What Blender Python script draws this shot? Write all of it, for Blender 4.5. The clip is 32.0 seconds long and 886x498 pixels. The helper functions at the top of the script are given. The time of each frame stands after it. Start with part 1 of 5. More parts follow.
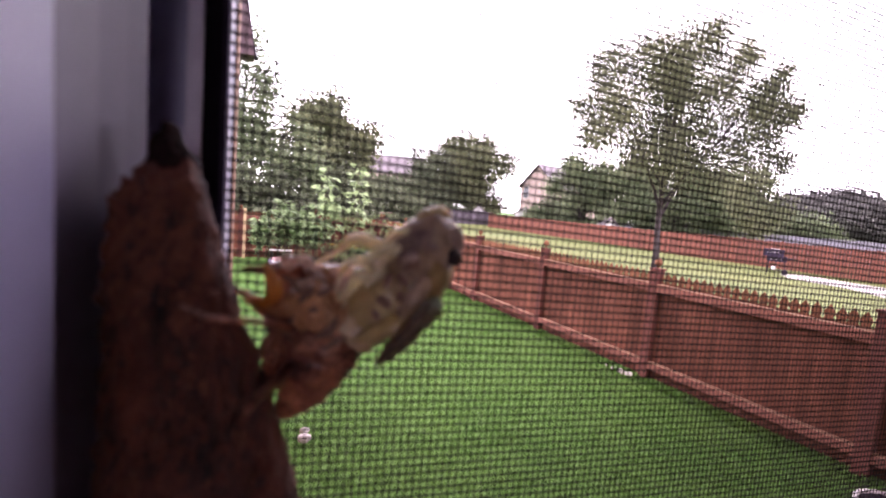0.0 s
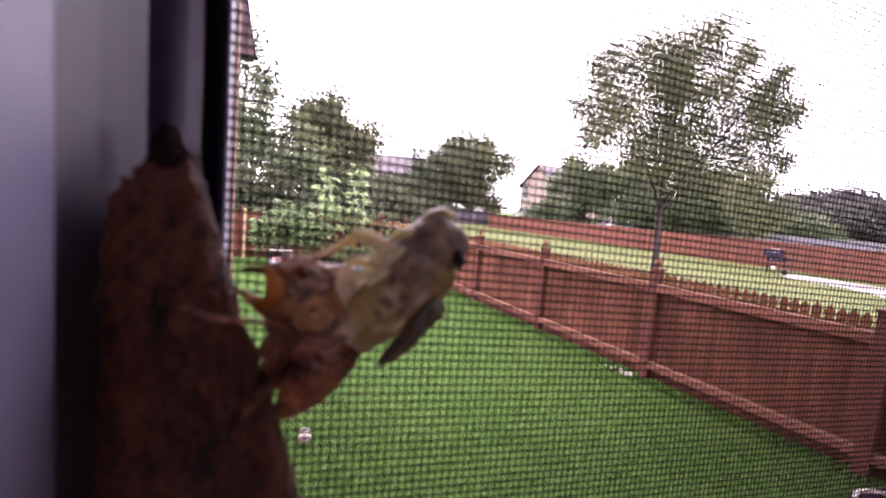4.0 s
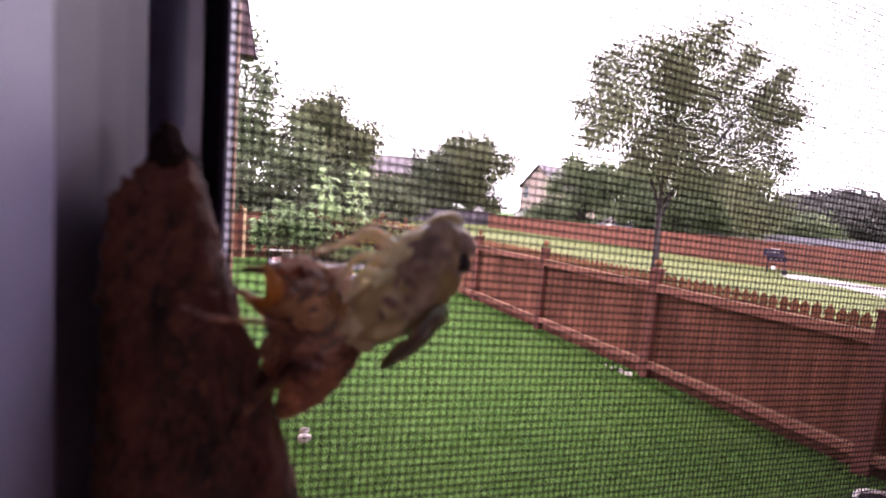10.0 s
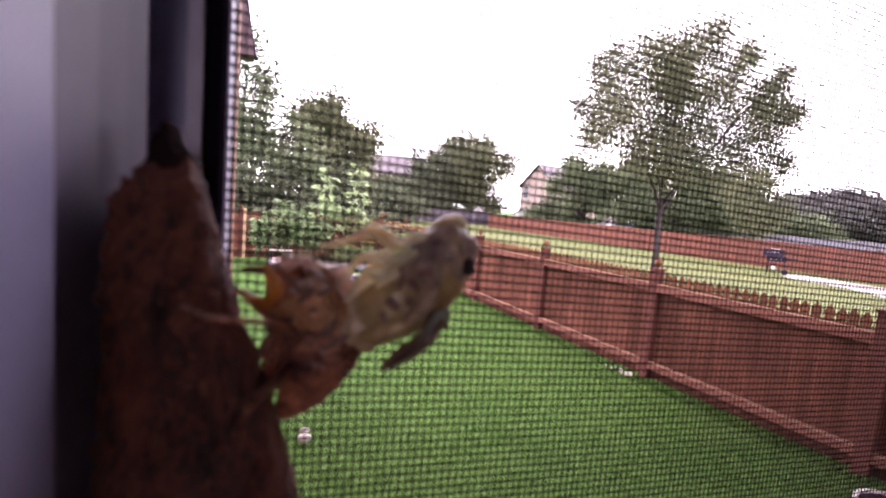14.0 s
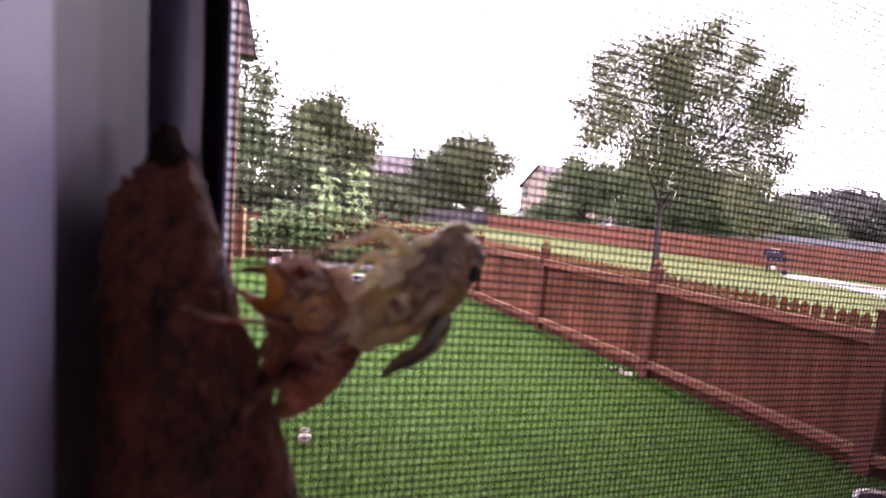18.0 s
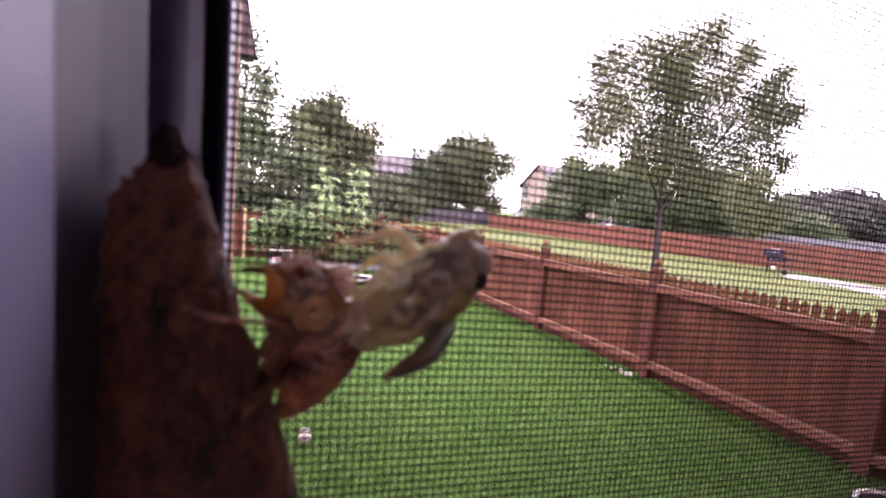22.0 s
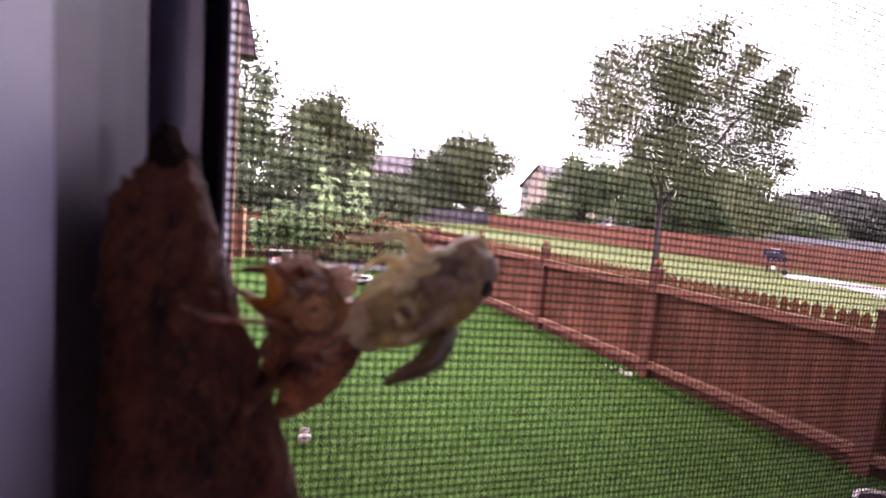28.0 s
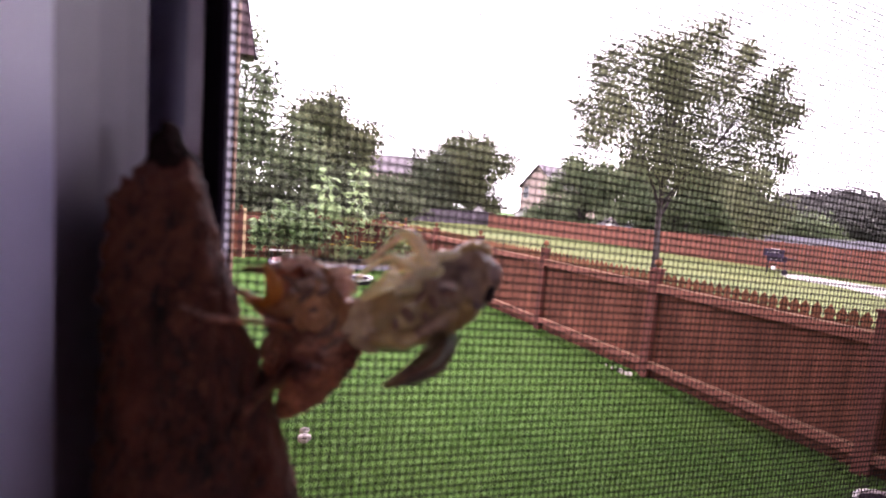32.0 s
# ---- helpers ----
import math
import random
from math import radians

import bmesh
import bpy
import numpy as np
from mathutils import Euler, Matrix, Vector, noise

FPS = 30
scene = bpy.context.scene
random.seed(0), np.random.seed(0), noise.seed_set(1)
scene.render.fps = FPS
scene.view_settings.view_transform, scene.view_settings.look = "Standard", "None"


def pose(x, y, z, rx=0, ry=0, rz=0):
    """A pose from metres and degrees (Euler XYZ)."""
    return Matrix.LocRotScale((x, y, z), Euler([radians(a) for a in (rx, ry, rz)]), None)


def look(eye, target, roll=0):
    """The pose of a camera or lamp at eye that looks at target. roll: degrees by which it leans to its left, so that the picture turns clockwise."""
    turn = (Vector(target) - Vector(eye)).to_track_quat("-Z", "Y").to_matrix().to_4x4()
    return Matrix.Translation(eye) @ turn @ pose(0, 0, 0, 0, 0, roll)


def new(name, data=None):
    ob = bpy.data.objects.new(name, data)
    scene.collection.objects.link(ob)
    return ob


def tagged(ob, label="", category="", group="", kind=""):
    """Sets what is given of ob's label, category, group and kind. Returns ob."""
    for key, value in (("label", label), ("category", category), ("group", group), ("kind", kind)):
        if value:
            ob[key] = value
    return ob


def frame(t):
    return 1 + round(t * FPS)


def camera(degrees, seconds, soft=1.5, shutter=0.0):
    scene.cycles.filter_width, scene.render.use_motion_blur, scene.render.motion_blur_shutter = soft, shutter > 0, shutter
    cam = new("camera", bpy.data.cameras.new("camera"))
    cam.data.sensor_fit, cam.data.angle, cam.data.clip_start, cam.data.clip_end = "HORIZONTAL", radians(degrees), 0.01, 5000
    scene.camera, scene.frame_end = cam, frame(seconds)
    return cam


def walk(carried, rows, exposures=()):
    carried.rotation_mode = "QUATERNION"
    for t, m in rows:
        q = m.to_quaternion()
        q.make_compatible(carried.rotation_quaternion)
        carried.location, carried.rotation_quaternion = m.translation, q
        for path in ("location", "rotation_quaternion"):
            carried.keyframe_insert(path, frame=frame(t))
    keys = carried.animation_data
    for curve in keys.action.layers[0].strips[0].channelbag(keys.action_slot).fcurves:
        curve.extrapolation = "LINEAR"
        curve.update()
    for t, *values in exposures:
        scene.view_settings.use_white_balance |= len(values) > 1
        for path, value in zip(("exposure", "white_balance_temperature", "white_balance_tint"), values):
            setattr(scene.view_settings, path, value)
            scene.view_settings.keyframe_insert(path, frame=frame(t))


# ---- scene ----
SEEN = pose(0, 0, 2.35, 84.623, -4.527, -25.533)
cam = camera(88.84, 32.0, soft=1.3)
cam.data.dof.use_dof = True
cam.data.dof.focus_distance = 0.36
cam.data.dof.aperture_fstop = 18
walk(cam, [(0, SEEN), (32, SEEN)], exposures=[(0, 0.28, 6400, 37), (32, 0.28, 6400, 37)])

# ---- daylight: a bright hazy sky and a softened high sun ----
SUN_DIR = Vector((-0.36, -0.40, 0.84)).normalized()
world = bpy.data.worlds.new("sky")
scene.world = world
world.use_nodes = True
wt = world.node_tree
sky = wt.nodes.new("ShaderNodeTexSky")
sky.sky_type = "NISHITA"
sky.sun_disc = False
sky.sun_elevation = math.asin(SUN_DIR.z)
sky.sun_rotation = math.atan2(SUN_DIR.x, SUN_DIR.y)
sky.air_density, sky.dust_density, sky.ozone_density = 1.0, 4.0, 1.0
cloud = wt.nodes.new("ShaderNodeTexNoise")
cloud.inputs["Scale"].default_value, cloud.inputs["Detail"].default_value = 2.2, 5
veil = wt.nodes.new("ShaderNodeMapRange")
veil.inputs["To Min"].default_value, veil.inputs["To Max"].default_value = 0.86, 1.0
wt.links.new(cloud.outputs["Fac"], veil.inputs["Value"])
# white haze, thicker and brighter towards the horizon all round
geo = wt.nodes.new("ShaderNodeTexCoord")
sep = wt.nodes.new("ShaderNodeSeparateXYZ")
wt.links.new(geo.outputs["Generated"], sep.inputs[0])
haze = wt.nodes.new("ShaderNodeMapRange")
haze.interpolation_type = "SMOOTHSTEP"
haze.inputs["From Min"].default_value, haze.inputs["From Max"].default_value = 0.45, 0.95
wt.links.new(sep.outputs["Z"], haze.inputs["Value"])
tone = wt.nodes.new("ShaderNodeMix")
tone.data_type = "RGBA"
tone.inputs[6].default_value, tone.inputs[7].default_value = (42.0, 41.7, 42.2, 1), (9.0, 9.0, 9.3, 1)
wt.links.new(haze.outputs[0], tone.inputs[0])
deck = wt.nodes.new("ShaderNodeMix")
deck.data_type = "RGBA"
wt.links.new(tone.outputs[2], deck.inputs[7])
wt.links.new(veil.outputs[0], deck.inputs[0])
wt.links.new(sky.outputs[0], deck.inputs[6])
wt.nodes["Background"].inputs["Strength"].default_value = 0.15
wt.links.new(deck.outputs[2], wt.nodes["Background"].inputs["Color"])
sun = new("sun", bpy.data.lights.new("sun", "SUN"))
sun.data.energy, sun.data.angle, sun.data.color = 1.5, radians(10), (1.0, 0.95, 0.86)
sun.matrix_world = look(SUN_DIR * 50, (0, 0, 0))


# ---- materials ----
def mat(name, base, second=None, rough=0.6, metal=0.0, scale=8.0, fine=90.0, mix=0.5, bump=0.2, depth=0.01,
        translucent=0.0, island=0.0, rand=0.0, stretch=(1, 1, 1), coat=0.0, sss=0.0, spec=0.5):
    """Two-scale procedural surface: broad blotches, fine grain, relief."""
    m = bpy.data.materials.new(name)
    m.use_nodes = True
    nt = m.node_tree
    n, l = nt.nodes, nt.links
    b = n["Principled BSDF"]
    second = second or tuple(c * 0.7 for c in base)
    tc = n.new("ShaderNodeTexCoord")
    mp = n.new("ShaderNodeMapping")
    mp.inputs["Scale"].default_value = stretch
    l.new(tc.outputs["Object"], mp.inputs["Vector"])
    big, small = n.new("ShaderNodeTexNoise"), n.new("ShaderNodeTexNoise")
    for t, s, d in ((big, scale, 4), (small, fine, 3)):
        t.inputs["Scale"].default_value, t.inputs["Detail"].default_value = s, d
        l.new(mp.outputs[0], t.inputs["Vector"])
    add = n.new("ShaderNodeMath")
    add.operation = "MULTIPLY_ADD"
    l.new(small.outputs["Fac"], add.inputs[0])
    add.inputs[1].default_value = 0.6
    l.new(big.outputs["Fac"], add.inputs[2])
    ramp = n.new("ShaderNodeMapRange")
    ramp.inputs["From Min"].default_value, ramp.inputs["From Max"].default_value = 0.8 - mix * 0.5, 0.8 + mix * 0.5
    l.new(add.outputs[0], ramp.inputs["Value"])
    cm = n.new("ShaderNodeMix")
    cm.data_type = "RGBA"
    cm.inputs[6].default_value, cm.inputs[7].default_value = (*base, 1), (*second, 1)
    l.new(ramp.outputs[0], cm.inputs[0])
    out = cm.outputs[2]
    if island or rand:
        src = n.new("ShaderNodeNewGeometry").outputs["Random Per Island"] if island else n.new("ShaderNodeObjectInfo").outputs["Random"]
        hsv = n.new("ShaderNodeHueSaturation")
        mr = n.new("ShaderNodeMapRange")
        amount = island or rand
        mr.inputs["To Min"].default_value, mr.inputs["To Max"].default_value = 1 - amount, 1 + amount
        l.new(src, mr.inputs["Value"])
        l.new(mr.outputs[0], hsv.inputs["Value"])
        l.new(out, hsv.inputs["Color"])
        out = hsv.outputs["Color"]
    l.new(out, b.inputs["Base Color"])
    b.inputs["Roughness"].default_value, b.inputs["Metallic"].default_value = rough, metal
    b.inputs["Coat Weight"].default_value = coat
    b.inputs["Specular IOR Level"].default_value = spec
    if sss:
        b.inputs["Subsurface Weight"].default_value = sss
        b.inputs["Subsurface Radius"].default_value = (0.006, 0.0042, 0.0022)
        b.inputs["Subsurface Scale"].default_value = 1.0
    if bump:
        bp = n.new("ShaderNodeBump")
        bp.inputs["Strength"].default_value, bp.inputs["Distance"].default_value = bump, depth
        l.new(add.outputs[0], bp.inputs["Height"])
        l.new(bp.outputs[0], b.inputs["Normal"])
    if translucent:
        tr, ms = n.new("ShaderNodeBsdfTranslucent"), n.new("ShaderNodeMixShader")
        l.new(out, tr.inputs["Color"])
        ms.inputs[0].default_value = translucent
        l.new(b.outputs[0], ms.inputs[1])
        l.new(tr.outputs[0], ms.inputs[2])
        l.new(ms.outputs[0], n["Material Output"].inputs["Surface"])
    return m


M_LAWN = mat("lawn", (0.064, 0.15, 0.022), (0.095, 0.185, 0.03), rough=0.9, scale=0.35, fine=45, mix=1.2, bump=0.6, depth=0.02)
M_LAWN2 = mat("dry_lawn", (0.15, 0.16, 0.033), (0.08, 0.115, 0.023), rough=0.9, scale=0.12, fine=9, mix=0.8, bump=0.3)
M_BLADE = mat("grass_blade", (0.07, 0.195, 0.03), (0.215, 0.355, 0.098), rough=0.3, scale=0.9, fine=3, mix=0.8, bump=0, translucent=0.3, island=0.6)
M_CEDAR = mat("cedar_stain", (0.172, 0.068, 0.045), (0.094, 0.037, 0.028), rough=0.9, spec=0.1, scale=3.0, fine=70, mix=0.5, bump=0.3, depth=0.004, rand=0.2, stretch=(4, 4, 0.8))
M_CEDAR_RAIL = mat("cedar_rail", (0.235, 0.098, 0.074), (0.145, 0.06, 0.048), rough=0.9, spec=0.1, scale=2.0, fine=30, mix=0.9, bump=0.3, depth=0.004, rand=0.15, stretch=(3, 0.6, 3))


def lit_tops(m, z0, z1, colour):
    """Paint sunlight in: the material shifts to a lit colour between two heights of its object."""
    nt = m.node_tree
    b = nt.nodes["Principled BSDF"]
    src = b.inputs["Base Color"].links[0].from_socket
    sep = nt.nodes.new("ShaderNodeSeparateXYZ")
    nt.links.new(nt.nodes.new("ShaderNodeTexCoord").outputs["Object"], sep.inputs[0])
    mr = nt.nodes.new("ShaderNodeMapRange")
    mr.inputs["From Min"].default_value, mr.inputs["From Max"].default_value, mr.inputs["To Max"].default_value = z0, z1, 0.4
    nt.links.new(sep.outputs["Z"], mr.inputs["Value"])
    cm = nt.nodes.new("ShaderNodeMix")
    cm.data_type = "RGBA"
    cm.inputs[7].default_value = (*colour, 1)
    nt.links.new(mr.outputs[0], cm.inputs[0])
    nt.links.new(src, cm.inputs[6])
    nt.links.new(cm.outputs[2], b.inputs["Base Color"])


def stained(m, scale, low, high):
    """Broad rain and sprinkler stains that run across the boards."""
    nt = m.node_tree
    b = nt.nodes["Principled BSDF"]
    src = b.inputs["Base Color"].links[0].from_socket
    mp = nt.nodes.new("ShaderNodeMapping")
    mp.inputs["Scale"].default_value = (1, 1, 0.55)
    nt.links.new(nt.nodes.new("ShaderNodeNewGeometry").outputs["Position"], mp.inputs["Vector"])
    tex = nt.nodes.new("ShaderNodeTexNoise")
    tex.inputs["Scale"].default_value, tex.inputs["Detail"].default_value = scale, 4
    nt.links.new(mp.outputs[0], tex.inputs["Vector"])
    mr = nt.nodes.new("ShaderNodeMapRange")
    mr.inputs["From Min"].default_value, mr.inputs["From Max"].default_value = 0.35, 0.62
    mr.inputs["To Min"].default_value, mr.inputs["To Max"].default_value = low, high
    nt.links.new(tex.outputs["Fac"], mr.inputs["Value"])
    hsv = nt.nodes.new("ShaderNodeHueSaturation")
    nt.links.new(mr.outputs[0], hsv.inputs["Value"])
    nt.links.new(src, hsv.inputs["Color"])
    nt.links.new(hsv.outputs["Color"], b.inputs["Base Color"])


stained(M_CEDAR, 1.3, 0.72, 1.12)
# golden light on the picket tops, put into the wood colour
lit_tops(M_CEDAR, 1.4, 1.52, (0.22, 0.11, 0.055))
M_POST = mat("cedar_post", (0.155, 0.06, 0.048), (0.09, 0.036, 0.032), rough=0.9, spec=0.1, scale=2.0, fine=30, mix=0.9, bump=0.3, depth=0.004, rand=0.15, stretch=(3, 3, 0.6))
# sky light on the rails' upper faces, painted as paler wood
M_RAIL_TOP = mat("lit_rail_top", (0.46, 0.27, 0.18), (0.26, 0.12, 0.08), rough=0.7, scale=3, fine=30, mix=0.9, bump=0.2, depth=0.003, stretch=(3, 0.8, 3))
M_CEDAR2 = mat("cedar_far", (0.19, 0.064, 0.04), (0.112, 0.037, 0.026), rough=0.85, scale=0.6, fine=6, mix=0.9, bump=0, island=0.2, stretch=(2, 2, 0.4))
M_GREYFENCE = mat("weathered_fence", (0.1, 0.08, 0.1), (0.06, 0.048, 0.06), rough=0.9, scale=0.6, fine=6, bump=0, island=0.25)
M_PALEFENCE = mat("pale_painted_boards", (0.25, 0.23, 0.28), (0.18, 0.165, 0.2), rough=0.85, scale=0.6, fine=6, bump=0, island=0.15)
M_NEWWOOD = mat("pale_wood", (0.50, 0.36, 0.21), (0.38, 0.26, 0.15), rough=0.7, scale=5, fine=60, bump=0.2)
M_LEAF = mat("leaf", (0.105, 0.145, 0.078), (0.24, 0.275, 0.155), rough=0.45, scale=0.5, fine=3, bump=0, translucent=0.5, island=0.4)
M_LEAF_OLIVE = mat("leaf_olive", (0.115, 0.13, 0.072), (0.24, 0.25, 0.135), rough=0.5, scale=0.3, fine=2, bump=0, translucent=0.5, island=0.45)
M_LEAF_DARK = mat("leaf_dark", (0.085, 0.105, 0.062), (0.165, 0.18, 0.11), rough=0.5, scale=0.2, fine=2, bump=0, translucent=0.5, island=0.4)
# distance haze mixed into the leaf colour of the far trees
M_LEAF_FAR = mat("leaf_haze_tinted", (0.13, 0.122, 0.118), (0.2, 0.19, 0.185), rough=0.6, scale=0.1, fine=1, bump=0, translucent=0.4, island=0.3)
M_LEAF_FRESH = mat("leaf_fresh", (0.17, 0.25, 0.1), (0.32, 0.4, 0.19), rough=0.35, scale=1, fine=6, bump=0, translucent=0.45, island=0.4)
M_LEAF_BUSH = mat("leaf_bush", (0.09, 0.16, 0.06), (0.36, 0.46, 0.25), rough=0.25, scale=1.5, fine=8, bump=0, translucent=0.35, island=0.5)
M_STEM = mat("green_stem", (0.09, 0.1, 0.045), (0.13, 0.12, 0.06), rough=0.5, scale=6, fine=40, bump=0.1)
M_LEAF_BRIGHT = mat("leaf_bright", (0.28, 0.40, 0.18), (0.42, 0.52, 0.28), rough=0.35, scale=1, fine=6, bump=0, translucent=0.4, island=0.25)
M_TRUNK = mat("tree_bark", (0.05, 0.035, 0.036), (0.03, 0.022, 0.024), rough=0.9, scale=3, fine=20, bump=0.5, depth=0.03, stretch=(2, 2, 0.5))
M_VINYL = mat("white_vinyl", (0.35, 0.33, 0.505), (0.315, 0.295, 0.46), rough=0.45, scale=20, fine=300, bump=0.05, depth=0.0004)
# same vinyl, with the stop's shade and the lip's light put into the colour
M_STOP = mat("shaded_vinyl", (0.205, 0.178, 0.25), (0.175, 0.15, 0.215), rough=0.5, scale=20, fine=300, bump=0.05, depth=0.0004)
M_LIP = mat("lit_vinyl", (0.56, 0.5, 0.62), (0.5, 0.44, 0.55), rough=0.45, scale=20, fine=300, bump=0.05, depth=0.0004)
M_PLASTER = mat("interior_paint", (0.32, 0.29, 0.3), (0.28, 0.25, 0.26), rough=0.7, scale=3, fine=60, bump=0.1, depth=0.002)
M_BLACK = mat("black_screen_frame", (0.006, 0.004, 0.007), (0.008, 0.006, 0.009), rough=0.95, spec=0.0, scale=40, fine=400, bump=0.1, depth=0.0003)
M_WIRE = mat("screen_wire", (0.014, 0.011, 0.012), (0.024, 0.02, 0.02), rough=0.8, spec=0.1, scale=30, fine=300, bump=0)
M_BRICK = mat("brown_brick", (0.30, 0.16, 0.11), (0.22, 0.11, 0.08), rough=0.9, scale=6, fine=60, bump=0.4)
M_TRIM = mat("brown_painted_trim", (0.15, 0.095, 0.115), (0.11, 0.07, 0.085), rough=0.6, scale=4, fine=60, bump=0.1)
M_SHINGLE = mat("lavender_grey_shingle", (0.19, 0.16, 0.175), (0.13, 0.11, 0.125), rough=0.9, scale=1.5, fine=8, bump=0.2)
M_SIDING = mat("pale_siding", (0.5, 0.38, 0.35), (0.43, 0.33, 0.3), rough=0.8, scale=1, fine=6, bump=0.1)
M_GLASS_DARK = mat("dark_pane", (0.03, 0.035, 0.045), (0.05, 0.055, 0.06), rough=0.1, bump=0)
M_CONCRETE = mat("pale_concrete", (0.56, 0.52, 0.50), (0.46, 0.43, 0.42), rough=0.9, scale=0.6, fine=9, bump=0.2)
M_STEEL = mat("dark_enamel", (0.022, 0.014, 0.028), (0.035, 0.026, 0.045), rough=0.7, spec=0.15, scale=3, fine=40, bump=0.05)
M_CHROME = mat("worn_metal", (0.55, 0.53, 0.55), (0.4, 0.38, 0.4), rough=0.35, metal=0.8, scale=8, fine=90, bump=0.05)
M_WHITE = mat("white_plastic", (0.78, 0.76, 0.76), (0.66, 0.64, 0.64), rough=0.5, scale=6, fine=80, bump=0.1)
M_EDGE_STRIP = mat("tan_edge_strip", (0.42, 0.21, 0.13), (0.3, 0.14, 0.09), rough=0.7, scale=60, fine=400, bump=0.2, depth=0.0004)
M_SOIL = mat("soil", (0.06, 0.042, 0.03), (0.10, 0.07, 0.05), rough=0.95, scale=6, fine=50, bump=0.6, depth=0.03)
M_STONE = mat("pale_stone", (0.6, 0.54, 0.52), (0.45, 0.4, 0.38), rough=0.8, scale=10, fine=80, bump=0.3)
M_YELLOW = mat("yellow_petal", (0.62, 0.50, 0.06), (0.5, 0.36, 0.04), rough=0.6, bump=0, translucent=0.3)
M_PINK = mat("pink_petal", (0.58, 0.36, 0.36), (0.45, 0.24, 0.25), rough=0.6, bump=0, translucent=0.3)
M_BARK = mat("dry_bark", (0.175, 0.044, 0.022), (0.011, 0.004, 0.0035), rough=0.8, scale=260, fine=1300, mix=0.5, bump=0.9, depth=0.0012, stretch=(1, 1, 0.3))
# shade of the window slot on the tip, painted as darker bark
M_BARK_TIP = mat("shaded_bark_tip", (0.03, 0.012, 0.011), (0.006, 0.004, 0.004), rough=0.95, spec=0.1, scale=260, fine=1300, mix=0.5, bump=0.9, depth=0.0012, stretch=(1, 1, 0.3))
M_BARK_LIGHT = mat("flaky_bark", (0.235, 0.07, 0.034), (0.06, 0.018, 0.011), rough=0.85, scale=300, fine=1500, mix=0.7, bump=0.7, depth=0.0008)
M_SHELL = mat("amber_shell", (0.86, 0.46, 0.24), (0.2, 0.065, 0.035), rough=0.3, scale=260, fine=1500, mix=0.42, bump=0.25, depth=0.0004, translucent=0.65, coat=0.3)
M_SHELL_DARK = mat("dark_amber_shell", (0.64, 0.25, 0.15), (0.075, 0.028, 0.022), rough=0.35, scale=260, fine=1500, mix=0.4, bump=0.3, depth=0.0004, translucent=0.55, coat=0.2)
M_SHELL_TAN = mat("tan_shell", (0.9, 0.5, 0.25), (0.3, 0.11, 0.055), rough=0.3, scale=220, fine=1500, mix=0.55, bump=0.25, depth=0.0004, translucent=0.5, coat=0.3)
M_SHELL_LEG = mat("orange_shell_leg", (0.85, 0.4, 0.1), (0.55, 0.21, 0.06), rough=0.3, scale=300, fine=1800, bump=0.15, depth=0.0003, translucent=0.65, coat=0.3)
M_PALE = mat("soft_pale_body", (0.58, 0.41, 0.155), (0.16, 0.085, 0.034), rough=0.4, scale=100, fine=700, mix=0.9, bump=0.6, depth=0.0012, sss=0.4, coat=0.12)
M_PALE_LEG = mat("soft_pale_leg", (0.82, 0.69, 0.43), (0.5, 0.36, 0.19), rough=0.4, scale=200, fine=1200, bump=0.3, depth=0.0003, sss=0.4)
M_SHIN = mat("pinkish_soft_leg", (0.66, 0.42, 0.34), (0.42, 0.24, 0.18), rough=0.4, scale=240, fine=1200, bump=0.1, depth=0.0003, sss=0.3)
M_WING = mat("crumpled_wing", (0.46, 0.34, 0.21), (0.15, 0.085, 0.055), rough=0.4, scale=300, fine=1200, mix=0.8, bump=0.5, depth=0.0006, translucent=0.6)
M_WING_EDGE = mat("wing_dark_edge", (0.045, 0.035, 0.022), (0.14, 0.075, 0.04), rough=0.4, scale=300, fine=1500, bump=0.3, depth=0.0004)
M_SHELL_PALE = mat("pale_dry_shell", (0.97, 0.8, 0.66), (0.6, 0.36, 0.26), rough=0.3, scale=300, fine=1600, mix=0.5, bump=0.3, depth=0.0004, translucent=0.6, coat=0.4)
M_WING_ROOT = mat("pale_green_bud", (0.42, 0.44, 0.32), (0.24, 0.22, 0.16), rough=0.4, scale=260, fine=1300, mix=0.8, bump=0.4, depth=0.0005, translucent=0.4)
M_ABDOMEN = mat("pale_ringed_skin", (0.62, 0.45, 0.26), (0.28, 0.16, 0.085), rough=0.4, scale=150, fine=800, mix=0.6, bump=0.5, depth=0.001, sss=0.4)
# shading at the front of the head, put into a purplish skin colour
M_FACE = mat("shaded_soft_skin", (0.34, 0.23, 0.18), (0.15, 0.09, 0.085), rough=0.4, scale=200, fine=900, bump=0.3, depth=0.0006, sss=0.4)
M_WING_TIP = mat("brown_wing_tip", (0.36, 0.18, 0.10), (0.2, 0.1, 0.06), rough=0.4, scale=300, fine=1500, bump=0.2, depth=0.0003, translucent=0.4)
M_HEAD = mat("tan_soft_skin", (0.5, 0.335, 0.2), (0.13, 0.07, 0.05), rough=0.4, scale=130, fine=700, mix=0.5, bump=0.5, depth=0.0012, sss=0.35, coat=0.15)
# darker vinyl for the flange, its weaker light put into the colour
M_FLANGE = mat("shaded_flange_vinyl", (0.36, 0.325, 0.42), (0.29, 0.26, 0.34), rough=0.6, scale=60, fine=400, bump=0.05, depth=0.0004)
M_INK = mat("insect_eye", (0.012, 0.008, 0.010), (0.03, 0.018, 0.018), rough=0.5, spec=0.15, bump=0)
